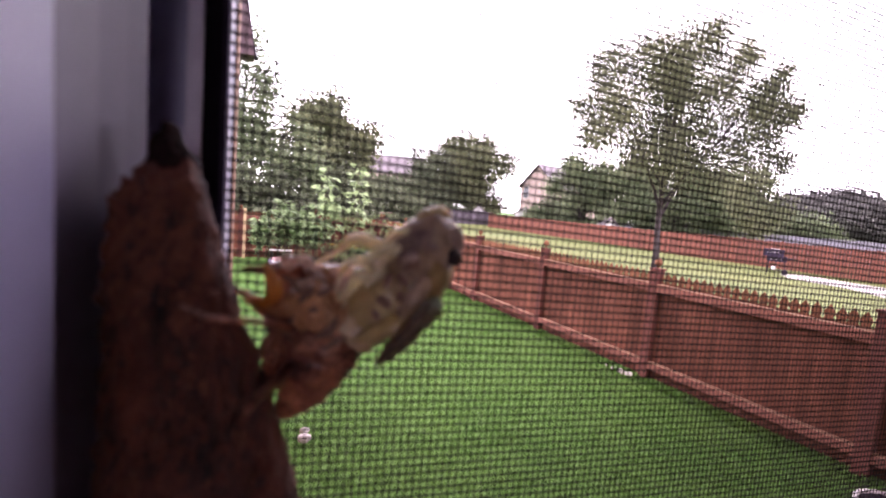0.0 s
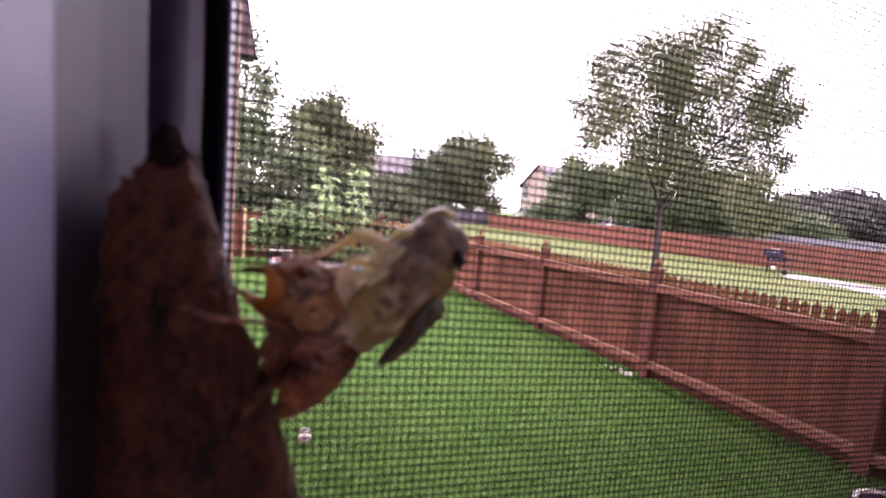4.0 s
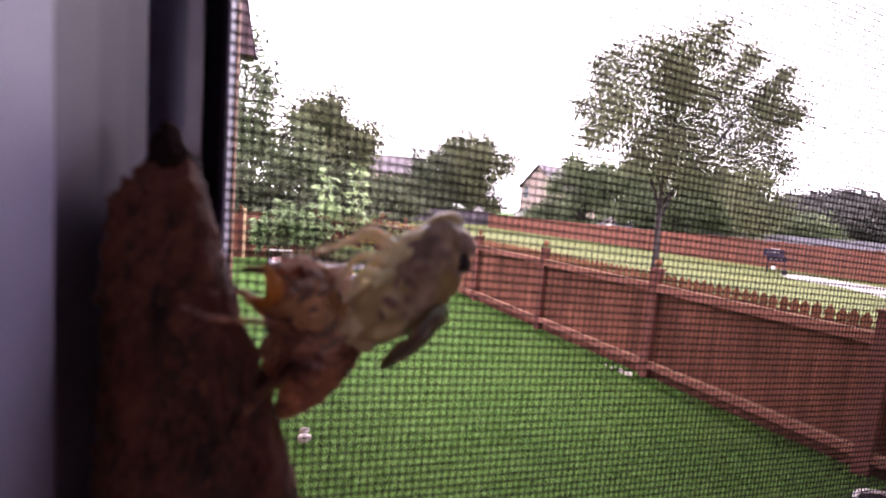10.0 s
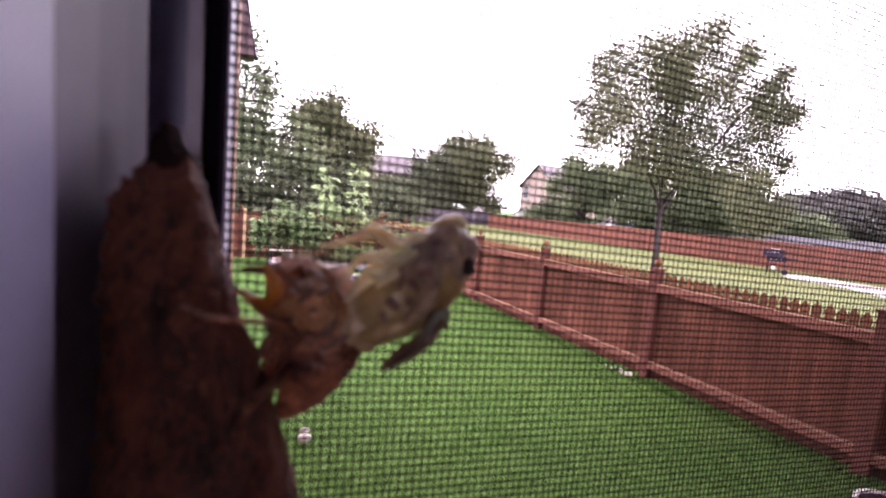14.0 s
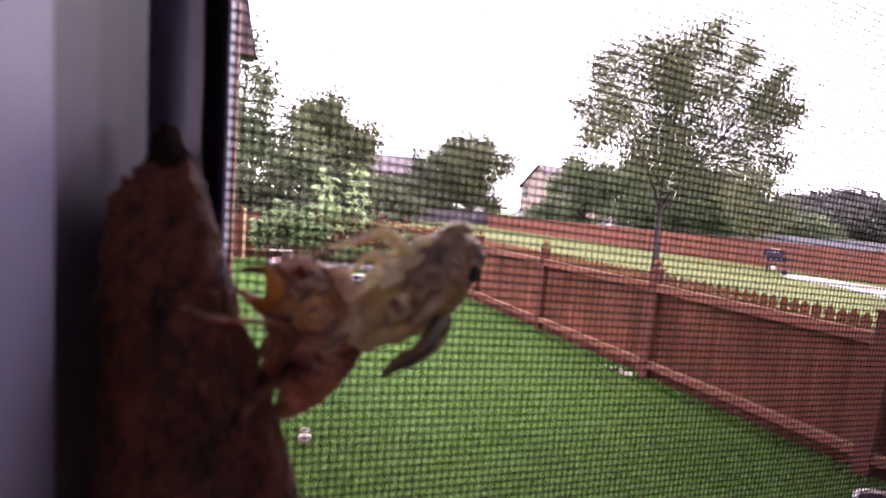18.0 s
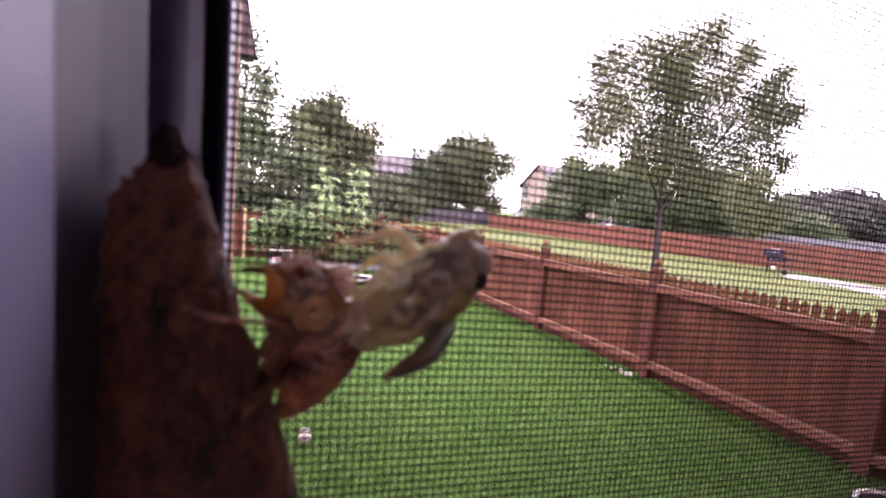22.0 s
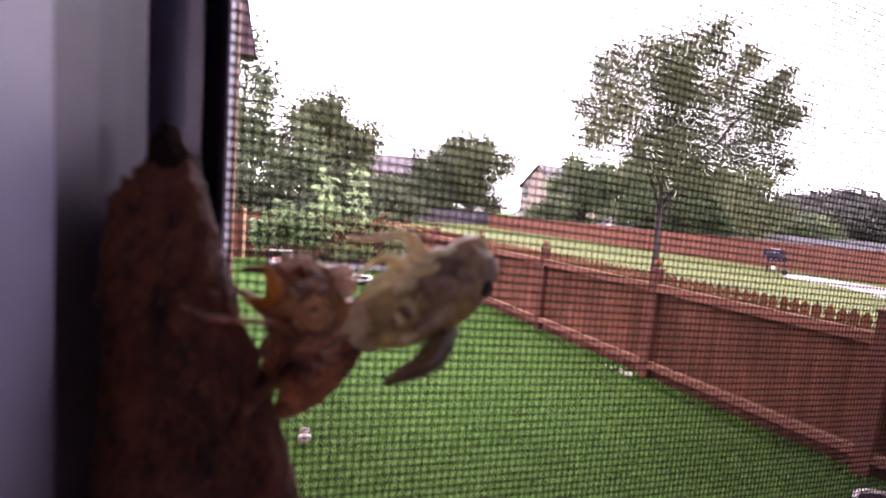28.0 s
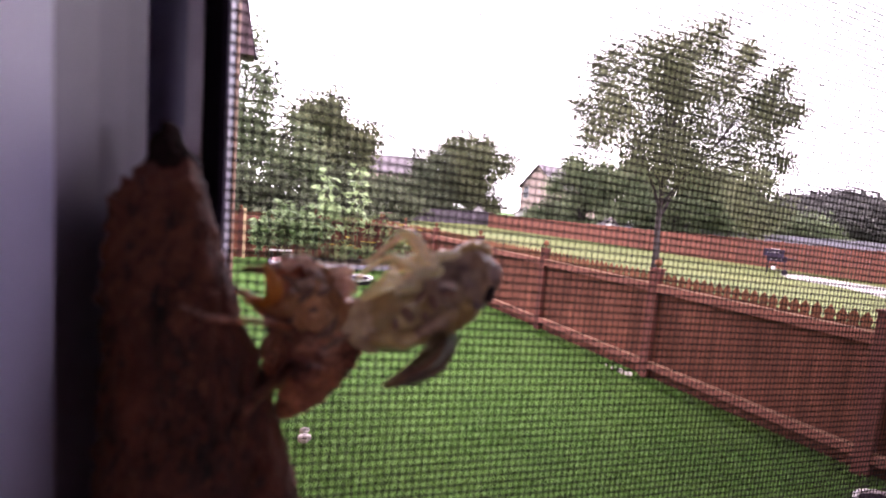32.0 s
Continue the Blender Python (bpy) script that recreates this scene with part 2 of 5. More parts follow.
M_SPOT = mat("brown_marking", (0.24, 0.12, 0.07), (0.15, 0.07, 0.045), rough=0.4, scale=300, fine=1500, bump=0)
M_FLOOR = mat("floor_boards", (0.26, 0.17, 0.10), (0.18, 0.11, 0.07), rough=0.5, scale=2, fine=30, bump=0.1)


# ---- building blocks ----
def link(name, bm, material, parent=None, label="", smooth=False):
    me = bpy.data.meshes.new(name)
    bm.to_mesh(me)
    bm.free()
    for mm in (material if isinstance(material, (list, tuple)) else [material]):
        me.materials.append(mm)
    if smooth:
        me.polygons.foreach_set("use_smooth", [True] * len(me.polygons))
    ob = new(name, me)
    if parent is not None:
        ob.parent = parent
    if label:
        ob["label"] = label
    return ob


def part(name, bm, material, parent, label="", smooth=False):
    return link(name, bm, material, parent, label, smooth)


def thing(name, m, label, category, group="", kind=""):
    e = new(name)
    e.empty_display_size = 0.05
    e.matrix_world = m
    return tagged(e, label, category, group, kind)


def box(bm, lo, hi, bevel=0.0, m=None):
    c = [(a + b) / 2 for a, b in zip(lo, hi)]
    s = [b - a for a, b in zip(lo, hi)]
    r = bmesh.ops.create_cube(bm, size=1, matrix=Matrix.LocRotScale(c, None, s))
    if bevel:
        edges = list({e for v in r["verts"] for e in v.link_edges})
        r = bmesh.ops.bevel(bm, geom=edges, offset=bevel, segments=2, affect="EDGES", profile=0.6)
    if m is not None:
        bmesh.ops.transform(bm, matrix=m, verts=r["verts"])
    return bm


def prism(outline, z0, z1):
    """An upright prism over an outline that runs round in x and y."""
    bm = bmesh.new()
    a = [bm.verts.new((x, y, z0)) for x, y in outline]
    b = [bm.verts.new((x, y, z1)) for x, y in outline]
    bm.faces.new(a)
    bm.faces.new(b)
    for i in range(len(a)):
        j = (i + 1) % len(a)
        bm.faces.new((a[i], a[j], b[j], b[i]))
    bmesh.ops.recalc_face_normals(bm, faces=bm.faces[:])
    return bm


def boxed(lo, hi, bevel=0.0):
    return box(bmesh.new(), lo, hi, bevel)


def ball(bm, c, r, m=None, sub=3, rough=0.0, freq=1.0, seed=0.0):
    res = bmesh.ops.create_icosphere(bm, subdivisions=sub, radius=1)
    for v in res["verts"]:
        k = 1 + (rough * noise.noise(v.co * freq + Vector((seed, seed * 2, 0))) if rough else 0)
        v.co = Vector((v.co.x * r[0] * k, v.co.y * r[1] * k, v.co.z * r[2] * k))
        if m is not None:
            v.co = m @ v.co
        v.co += Vector(c)
    return bm


def tube(bm, pts, radii, seg=10, flat=1.0, cap=True):
    """A smooth limb through the points, with a radius at each."""
    pts = [Vector(p) for p in pts]
    rings = []
    side = None
    for i, p in enumerate(pts):
        d = (pts[min(i + 1, len(pts) - 1)] - pts[max(i - 1, 0)]).normalized()
        if side is None:
            side = d.cross(Vector((0, 0, 1)) if abs(d.z) < 0.9 else Vector((1, 0, 0))).normalized()
        side = (side - d * side.dot(d)).normalized()
        up = d.cross(side)
        rings.append([bm.verts.new(p + (side * math.cos(a) + up * math.sin(a) * flat) * radii[i])
                      for a in (2 * math.pi * k / seg for k in range(seg))])
    for a, b in zip(rings, rings[1:]):
        for k in range(seg):
            bm.faces.new((a[k], a[(k + 1) % seg], b[(k + 1) % seg], b[k]))
    if cap:
        bm.faces.new(rings[0][::-1])
        bm.faces.new(rings[-1])
    return bm


def curve_pts(pts, radii, steps=6):
    """Catmull-Rom points and radii between the given ones."""
    P = [Vector(p) for p in pts]
    out, rad = [], []
    for i in range(len(P) - 1):
        a, b, c, d = P[max(i - 1, 0)], P[i], P[i + 1], P[min(i + 2, len(P) - 1)]
        for s in range(steps):
            t = s / steps
            out.append(0.5 * ((2 * b) + (c - a) * t + (2 * a - 5 * b + 4 * c - d) * t * t + (3 * b - a - 3 * c + d) * t ** 3))
            rad.append(radii[i] * (1 - t) + radii[i + 1] * t)
    return out + [P[-1]], rad + [radii[-1]]


def limb(bm, pts, radii, seg=10, flat=1.0, steps=6):
    p, r = curve_pts(pts, radii, steps)
    return tube(bm, p, r, seg, flat)


def lathe(bm, profile, seg=24, c=(0, 0, 0)):
    rings = [[bm.verts.new((c[0] + r * math.cos(a), c[1] + r * math.sin(a), c[2] + z))
              for a in (2 * math.pi * k / seg for k in range(seg))] for r, z in profile]
    for a, b in zip(rings, rings[1:]):
        for k in range(seg):
            bm.faces.new((a[k], a[(k + 1) % seg], b[(k + 1) % seg], b[k]))
    bm.faces.new(rings[0][::-1])
    bm.faces.new(rings[-1])
    return bm


def blades(name, centres, sizes, ups, material, parent=None, rng=None, aspect=0.55, bend=0.25):
    """Many small leaves in one mesh: each a bent, pointed blade of four triangles at its centre."""
    rng = rng or np.random.default_rng(1)
    c = np.asarray(centres, float)
    k = len(c)
    d = np.asarray(ups, float)
    d /= np.linalg.norm(d, axis=1, keepdims=True) + 1e-9
    s = np.cross(d, rng.normal(size=(k, 3)))
    s /= np.linalg.norm(s, axis=1, keepdims=True) + 1e-9
    nrm = np.cross(d, s)
    L = np.asarray(sizes, float).reshape(-1, 1)
    v = np.stack([c - d * L * 0.5, c + s * L * aspect * 0.5 + nrm * L * bend * 0.3, c + d * L * 0.5 - nrm * L * bend,
                  c - s * L * aspect * 0.5 + nrm * L * bend * 0.3], 1).reshape(-1, 3)
    me = bpy.data.meshes.new(name)
    me.vertices.add(4 * k)
    me.vertices.foreach_set("co", v.ravel())
    idx = np.arange(4 * k).reshape(-1, 4)
    tri = np.concatenate([idx[:, [0, 1, 2]], idx[:, [0, 2, 3]]], 1).reshape(-1)
    me.loops.add(len(tri))
    me.loops.foreach_set("vertex_index", tri.astype(np.int32))
    me.polygons.add(len(tri) // 3)
    me.polygons.foreach_set("loop_start", np.arange(0, len(tri), 3, dtype=np.int32))
    me.update(calc_edges=True)
    me.materials.append(material)
    ob = new(name, me)
    if parent is not None:
        ob.parent = parent
    return ob


def lobe_leaves(rng, lobes, per, clump, size, tight=1.5):
    """Leaf centres, sizes and directions in ragged clumps spread over ellipsoid lobes (centre, radii)."""
    C, S, U = [], [], []
    for c, r in lobes:
        c, r = np.array(c, float), np.array(r, float)
        vol = max(0.15, (r[0] * r[1] * r[2]) ** (2 / 3))
        nb = max(6, int(per * vol))
        dirs = rng.normal(size=(nb, 3))
        dirs /= np.linalg.norm(dirs, axis=1, keepdims=True)
        rad = rng.uniform(0.15, 1.0, size=(nb, 1)) ** 0.45 * rng.uniform(0.78, 1.18, size=(nb, 1))
        cc = c + dirs * rad * r
        for q, dd in zip(cc, dirs):
            m = int(rng.integers(clump // 2, clump * 2))
            out = dd * np.array((1, 1, 0.5)) + np.array((0, 0, 0.25))
            t = rng.uniform(-1, 1, size=(m, 1))
            spread = rng.normal(size=(m, 3)) * size * tight
            C.append(q + out * t * size * 3.0 + spread)
            S.append(size * rng.uniform(0.6, 1.35, size=m))
            U.append(out + rng.normal(size=(m, 3)) * 0.8 + np.array((0, 0, -0.25)))
    return np.concatenate(C), np.concatenate(S), np.concatenate(U)


# ---- the ground ----
def ground_sheet():
    bm = bmesh.new()
    bmesh.ops.create_grid(bm, x_segments=40, y_segments=40, size=900)
    g = link("ground", bm, M_LAWN)
    tagged(g, "mown green lawn and open ground reaching the horizon", "ground", kind="structure")
    bm = bmesh.new()
    box(bm, (5.95, -8, -0.05), (37.0, 60, 0.006))
    tagged(link("ground_next_door", bm, M_LAWN2), "sunlit yellowish dry lawn of the next yard", "lawn", kind="structure")
    bm = prism([(26.9, 13.4), (26.9, 12.6), (26.8, 11.0), (24.8, 8.6), (24.0, 5.0), (24.0, -14.0), (29.6, -14.0), (29.7, 9.0), (30.2, 12.8), (30.6, 14.6), (29.0, 14.9)], -0.05, 0.03)
    tagged(link("pavement", bm, M_CONCRETE), "pale concrete strip across the next yard", "pavement", kind="structure")


def grass():
    rng = np.random.default_rng(5)
    k = 190000
    y = 1.2 + 16.0 * rng.random(k) ** 1.6
    x = -1.6 + 7.3 * rng.random(k)
    tall = rng.uniform(0.024, 0.055, k)
    ups = np.stack([rng.normal(0, 0.45, k), rng.normal(0, 0.45, k), np.ones(k)], 1)
    c = np.stack([x, y, tall * 0.45], 1)
    # longer blades left by the mower along the fence
    e = 16000
    high = rng.uniform(0.05, 0.12, e)
    edge = np.stack([5.72 - np.abs(rng.normal(0, 0.07, e)), 1.2 + 16.0 * rng.random(e) ** 1.5, high * 0.45], 1)
    c, tall = np.concatenate([c, edge]), np.concatenate([tall, high])
    ups = np.concatenate([ups, np.stack([rng.normal(0, 0.35, e), rng.normal(0, 0.35, e), np.ones(e)], 1)])
    ob = blades("grass", c, tall, ups, M_BLADE, None, rng, aspect=0.22, bend=0.2)
    tagged(ob, "short dense green grass blades of the mown lawn", "grass", kind="stuff")


# ---- fences ----
PANEL = 2.57
FX = 5.70


def picket_mesh(w, h, t, neck=0.165):
    """A French gothic picket: shoulders, narrow neck, pointed head."""
    bm = bmesh.new()
    half = [(w / 2, 0), (w / 2, h - neck), (w * 0.35, h - neck * 0.88), (w * 0.34, h - neck * 0.76), (w * 0.48, h - neck * 0.62), (w * 0.40, h - neck * 0.42), (0, h)]
    out = half + [(-x, z) for x, z in half[-2::-1]]
    f = [bm.verts.new((0, x, z)) for x, z in out]
    b = [bm.verts.new((t, x, z)) for x, z in out]
    bm.faces.new(f[::-1])
    bm.faces.new(b)
    for i in range(len(f)):
        j = (i + 1) % len(f)
        bm.faces.new((f[i], f[j], b[j], b[i]))
    me = bpy.data.meshes.new("picket")
    bm.to_mesh(me)
    bm.free()
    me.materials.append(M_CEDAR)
    return me


def post_bm(h):
    bm = bmesh.new()
    box(bm, (-0.07, -0.07, 0), (0.07, 0.07, h), 0.006)
    box(bm, (-0.085, -0.085, h), (0.085, 0.085, h + 0.025), 0.006)
    return bm


def finial_bm(h):
    bm = bmesh.new()
    lathe(bm, [(0.022, h + 0.02), (0.02, h + 0.05), (0.045, h + 0.075), (0.058, h + 0.11), (0.045, h + 0.15), (0.012, h + 0.175)], 14)
    return bm


def near_fence(name, m, n0, n1, label, back):
    """Posts, two rails a bay and pointed pickets along local y; rails on the local -x side."""
    f = thing(name, m, label, "fence")
    rng = random.Random(3 if back else 8)
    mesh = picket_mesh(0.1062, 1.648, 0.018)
    per = 24
    post_me = fin_me = None
    for i in range(n0, n1 + 1):
        if post_me is None:
            p = part("post", post_bm(1.68), M_POST, f)
            q = part("finial", finial_bm(1.68), M_CEDAR, p)
            post_me, fin_me = p.data, q.data
        else:
            p = new("post", post_me)
            p.parent = f
            q = new("finial", fin_me)
            q.parent = p
        p.location = (0, i * PANEL, 0)
        p.rotation_euler = (rng.uniform(-0.01, 0.01), rng.uniform(-0.012, 0.012), 0)
    for i in range(n0, n1):
        for z0, z1 in ((1.365, 1.475), (0.215, 0.31)):
            r = part("rail", boxed((-0.062, i * PANEL + 0.05, z0), (0.022, (i + 1) * PANEL - 0.05, z1), 0.004), M_CEDAR_RAIL, f)
            r.location.z = rng.uniform(-0.012, 0.012)
            part("rail_top", boxed((-0.0615, i * PANEL + 0.051, z1 + 0.0005), (0.0215, (i + 1) * PANEL - 0.051, z1 + 0.008), 0.002), M_RAIL_TOP, r, "top of the rail with sky light painted in")
        for k in range(per):
            y = (i + (k + 0.5) / per) * PANEL
            o = new("picket", mesh)
            o.parent = f
            o.location = (0.024 + 0.0012 * (k % 2) + rng.uniform(0, 0.002), y, 0.008 + rng.uniform(-0.007, 0.007))
            o.rotation_euler = (rng.uniform(-0.006, 0.006), 0, rng.uniform(-0.012, 0.012))
    return f


def board_fence(name, a, b, h, material, label, board=0.15, post_every=2.44):
    """A far board fence from a to b: one part a bay, boards standing side by side, a cap rail and posts."""
    a, b = Vector(a), Vector(b)
    d = b - a
    length = d.length
    f = thing(name, Matrix.Translation(a) @ Matrix.Rotation(math.atan2(d.y, d.x), 4, "Z"), label, "fence")
    rng = random.Random(int(length * 7))
    n = max(1, round(length / post_every))
    w = length / n
    bm = bmesh.new()
    m = max(1, round(w / board))
    for i in range(n):
        for k in range(m):
            x0 = i * w + k * w / m
            top = h + rng.uniform(-0.03, 0.03)
            y = rng.uniform(-0.008, 0.008)
            out = ((x0 + 0.006, 0), (x0 + w / m - 0.006, 0), (x0 + w / m - 0.006, top - 0.04), (x0 + w / m * 0.75, top), (x0 + w / m * 0.25, top), (x0 + 0.006, top - 0.04))
            fr = [bm.verts.new((x, y, z)) for x, z in out]
            bk = [bm.verts.new((x, y + 0.02, z)) for x, z in out]
            bm.faces.new(fr)
            bm.faces.new(bk[::-1])
            for q in range(6):
                bm.faces.new((fr[q], bk[q], bk[(q + 1) % 6], fr[(q + 1) % 6]))
        part("post", boxed((i * w - 0.05, -0.07, 0), (i * w + 0.05, 0.03, h + 0.05), 0.01), material, f)
    tagged(part("boarding", bm, material, f), kind="stuff")
    return f


# ---- trees ----
def tree(name, base, height, lobes, label, leaf, size, per, clump, seed, trunk_r=0.18, crown_z=0.3, limbs=9, group="", tight=1.5):
    """Tapered trunk, limbs reaching into the crown's lobes, ragged leaf clumps. lobes: centre above the base and radii."""
    rng = np.random.default_rng(seed)
    t = thing(name, Matrix.Translation(base), label, "tree", group)
    bm = bmesh.new()
    zc = height * crown_z
    wob = [(rng.normal(0, 0.02) * height * q, rng.normal(0, 0.02) * height * q, height * 0.86 * q) for q in (0, 0.15, 0.35, 0.6, 0.85, 1)]
    limb(bm, wob, [trunk_r * s for s in (1.25, 1.0, 0.85, 0.6, 0.3, 0.06)], 9, steps=3)
    part("trunk", bm, M_TRUNK, t, smooth=True)
    for c, r in lobes[:limbs]:
        z0 = min(max(zc * 0.8, c[2] - 0.25 * height), height * 0.6)
        s = Vector((0, 0, z0))
        e = Vector(c)
        mid = s.lerp(e, 0.5) + Vector((rng.normal(0, 0.05), rng.normal(0, 0.05), 0.03)) * height
        bm = bmesh.new()
        limb(bm, [s, mid, e], [trunk_r * 0.42, trunk_r * 0.26, trunk_r * 0.06], 6, steps=4)
        for _ in range(5):
            q = mid.lerp(e, rng.random())
            v = Vector(rng.normal(size=3)) * 0.55
            w = q + Vector((v.x * r[0], v.y * r[1], abs(v.z) * r[2]))
            limb(bm, [q, q.lerp(w, 0.55) + Vector((0, 0, 0.04 * height)), w], [trunk_r * 0.13, trunk_r * 0.08, trunk_r * 0.03], 5, steps=2)
        part("limb", bm, M_TRUNK, t, smooth=True)
    C, S, U = lobe_leaves(rng, lobes, per, clump, size, tight)
    part_crown = blades("crown", C, S, U, leaf, t, rng, aspect=0.8)
    return t, part_crown


# ---- the window ----
HOUSE = pose(0, 0, 2.35, 0, 0, -7)
WIN_R, WIN_T, WIN_B = 0.46, 0.80, -0.26


def placed(ob):
    ob.matrix_world = HOUSE
    return ob


def room():
    def wall(name, lo, hi, material, label, cat="wall"):
        ob = placed(link(name, boxed(lo, hi), material))
        tagged(ob, label, cat, kind="structure")
        return ob
    plain = "plain pale interior wall in shade"
    wall("wall_window_side_a", (-2.3, -0.06, -1.05), (-0.052, 0.10, 1.35), M_PLASTER, plain)
    wall("wall_window_side_b", (WIN_R + 0.05, -0.06, -1.05), (1.45, 0.10, 1.35), M_PLASTER, plain)
    wall("wall_above_window", (-0.052, -0.06, WIN_T + 0.05), (WIN_R + 0.05, 0.10, 1.35), M_PLASTER, plain)
    wall("wall_below_window", (-0.052, -0.06, -1.05), (WIN_R + 0.05, 0.10, WIN_B - 0.045), M_PLASTER, plain)
    wall("wall_side_a", (-2.4, -4.0, -1.05), (-2.3, 0.10, 1.35), M_PLASTER, plain)
    wall("wall_back_a", (-2.4, -4.1, -1.05), (-0.8, -4.0, 1.35), M_PLASTER, plain)
    wall("wall_back_b", (0.55, -4.1, -1.05), (1.45, -4.0, 1.35), M_PLASTER, plain)
    wall("wall_back_over", (-0.8, -4.1, 1.0), (0.55, -4.0, 1.35), M_PLASTER, plain)
    wall("wall_back_under", (-0.8, -4.1, -1.05), (0.55, -4.0, -0.4), M_PLASTER, plain)
    # unseen opening, added and sized to light bark, insect and jamb
    d = thing("fill_window", HOUSE, "unseen window opening added to let fill light in", "window", kind="structure")
    for lo, hi in (((-0.798, -4.11, -0.398), (-0.75, -3.99, 0.998)), ((0.5, -4.11, -0.398), (0.548, -3.99, 0.998)), ((-0.748, -4.11, 0.95), (0.498, -3.99, 0.998)), ((-0.748, -4.11, -0.398), (0.498, -3.99, -0.35))):
        part("window_frame", boxed(lo, hi, 0.004), M_VINYL, d)
    wall("wall_side_b", (1.35, -4.0, -1.05), (1.45, 0.10, 1.35), M_PLASTER, plain)
    wall("floor", (-2.4, -4.1, -1.15), (1.45, 0.21, -1.05), M_FLOOR, "brown boarded floor of the dim room", "floor")
    wall("ceiling", (-2.4, -4.1, 1.35), (1.45, 0.21, 1.45), M_PLASTER, "plain pale ceiling of the dim room", "ceiling")
    # walls, eave and roof reach on unseen, added to shade yard and window
    brick = "brown brick outer wall, extended unseen to shade the yard"
    wall("wall_outer_a", (-2.4, 0.104, -2.35), (-0.0222, 0.21, 3.6), M_BRICK, brick)
    wall("wall_outer_b", (WIN_R + 0.03, 0.104, -2.35), (4.9, 0.21, 3.6), M_BRICK, brick)
    wall("wall_outer_above", (-0.0222, 0.104, WIN_T + 0.03), (WIN_R + 0.03, 0.21, 3.6), M_BRICK, brick)
    wall("wall_outer_below", (-0.0222, 0.104, -2.35), (WIN_R + 0.03, 0.21, WIN_B - 0.03), M_BRICK, brick)
    wall("wall_outer_side", (4.8, -4.1, -2.35), (4.9, 0.104, 3.6), M_BRICK, brick)
    wall("eave", (-2.6, 0.0, 3.6), (5.3, 0.75, 3.75), M_TRIM, "unseen brown eave added to block the high sun", "eave")
    wall("roof", (-2.6, -4.3, 3.75), (5.3, 0.8, 3.9), M_SHINGLE, "unseen grey shingle roof added to shade the yard", "roof")


def window():
    w = thing("window", HOUSE, "white vinyl window frame with a dark insect screen", "window", kind="structure")
    z0, z1 = WIN_B - 0.04, WIN_T + 0.04
    part("jamb_liner", boxed((-0.05, -0.058, z0), (-0.01886, 0.0480, z1), 0.0016), M_VINYL, w, "white painted inner jamb")
    cove = [(-0.05, 0.0484), (-0.0208, 0.0485), (-0.0205, 0.0500), (-0.0201, 0.0530), (-0.0194, 0.0575), (-0.0181, 0.0618), (-0.0172, 0.0640), (-0.0169, 0.0647), (-0.0171, 0.0655), (-0.0228, 0.0657), (-0.0228, 0.0900), (-0.05, 0.0900)]
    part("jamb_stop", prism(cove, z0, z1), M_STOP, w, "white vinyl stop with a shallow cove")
    part("track_back", boxed((-0.0226, 0.0835, z0), (-0.0129, 0.0900, z1)), M_VINYL, w, "shaded back of the track")
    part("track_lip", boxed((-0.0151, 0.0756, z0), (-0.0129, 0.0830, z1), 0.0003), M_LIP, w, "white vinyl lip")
    part("outer_flange", boxed((-0.05, 0.0905, z0), (-0.0111, 0.1030, z1), 0.0004), M_FLANGE, w, "lavender outer flange with shade painted in")
    # added strip on the flange in place of the thin brick edge
    part("outer_edge_strip", boxed((-0.0112, 0.0992, z0), (-0.0109, 0.1028, z1), 0.0001), M_EDGE_STRIP, w, "thin tan strip standing in for a brick edge")
    part("jamb_far", boxed((WIN_R, -0.058, z0), (WIN_R + 0.05, 0.1030, z1), 0.001), M_VINYL, w)
    part("head", boxed((-0.025, -0.058, WIN_T), (WIN_R - 0.0004, 0.1030, z1), 0.001), M_VINYL, w)
    # sill out of view, brown only to cut the light it throws up
    part("sill", boxed((-0.025, -0.10, z0), (WIN_R - 0.0004, 0.1030, WIN_B), 0.001), M_FLOOR, w, "unseen window sill, browned to darken the jamb")
    s = thing("insect_screen", HOUSE, "fine dark insect screen stretched in a black frame", "screen")
    y = SCREEN_Y
    part("frame_bar", boxed((-0.0128, y - 0.0021, WIN_B + 0.0004), (-0.0104, y + 0.004, WIN_T), 0.0002), M_BLACK, s)
    part("frame_bar", boxed((WIN_R - 0.012, y - 0.0035, WIN_B + 0.0004), (WIN_R - 0.0008, y + 0.004, WIN_T), 0.0003), M_BLACK, s)
    part("frame_bar", boxed((-0.009, y - 0.0035, WIN_B + 0.0004), (WIN_R - 0.0125, y + 0.004, WIN_B + 0.008), 0.0003), M_BLACK, s)
    part("frame_bar", boxed((-0.009, y - 0.0035, WIN_T - 0.01), (WIN_R - 0.0125, y + 0.004, WIN_T), 0.0003), M_BLACK, s)
    bm = bmesh.new()
    x0, x1, za, zb = -0.0097, WIN_R - 0.01, WIN_B + 0.006, WIN_T - 0.008

    def wire(p, q, u, v, r):
        vs = [[bm.verts.new(e + u * math.cos(a) * r + v * math.sin(a) * r) for a in (0.3, 1.87, 3.44, 5.01)] for e in (p, q)]
        for k in range(4):
            bm.faces.new((vs[0][k], vs[0][(k + 1) % 4], vs[1][(k + 1) % 4], vs[1][k]))
    X, Yv, Z = Vector((1, 0, 0)), Vector((0, 1, 0)), Vector((0, 0, 1))
    for i in range(int((x1 - x0) / PITCH_X)):
        x = x0 + WIRE_X0 + i * PITCH_X
        wire(Vector((x, y, za)), Vector((x, y, zb)), X, Yv, WIRE_R * 0.67)
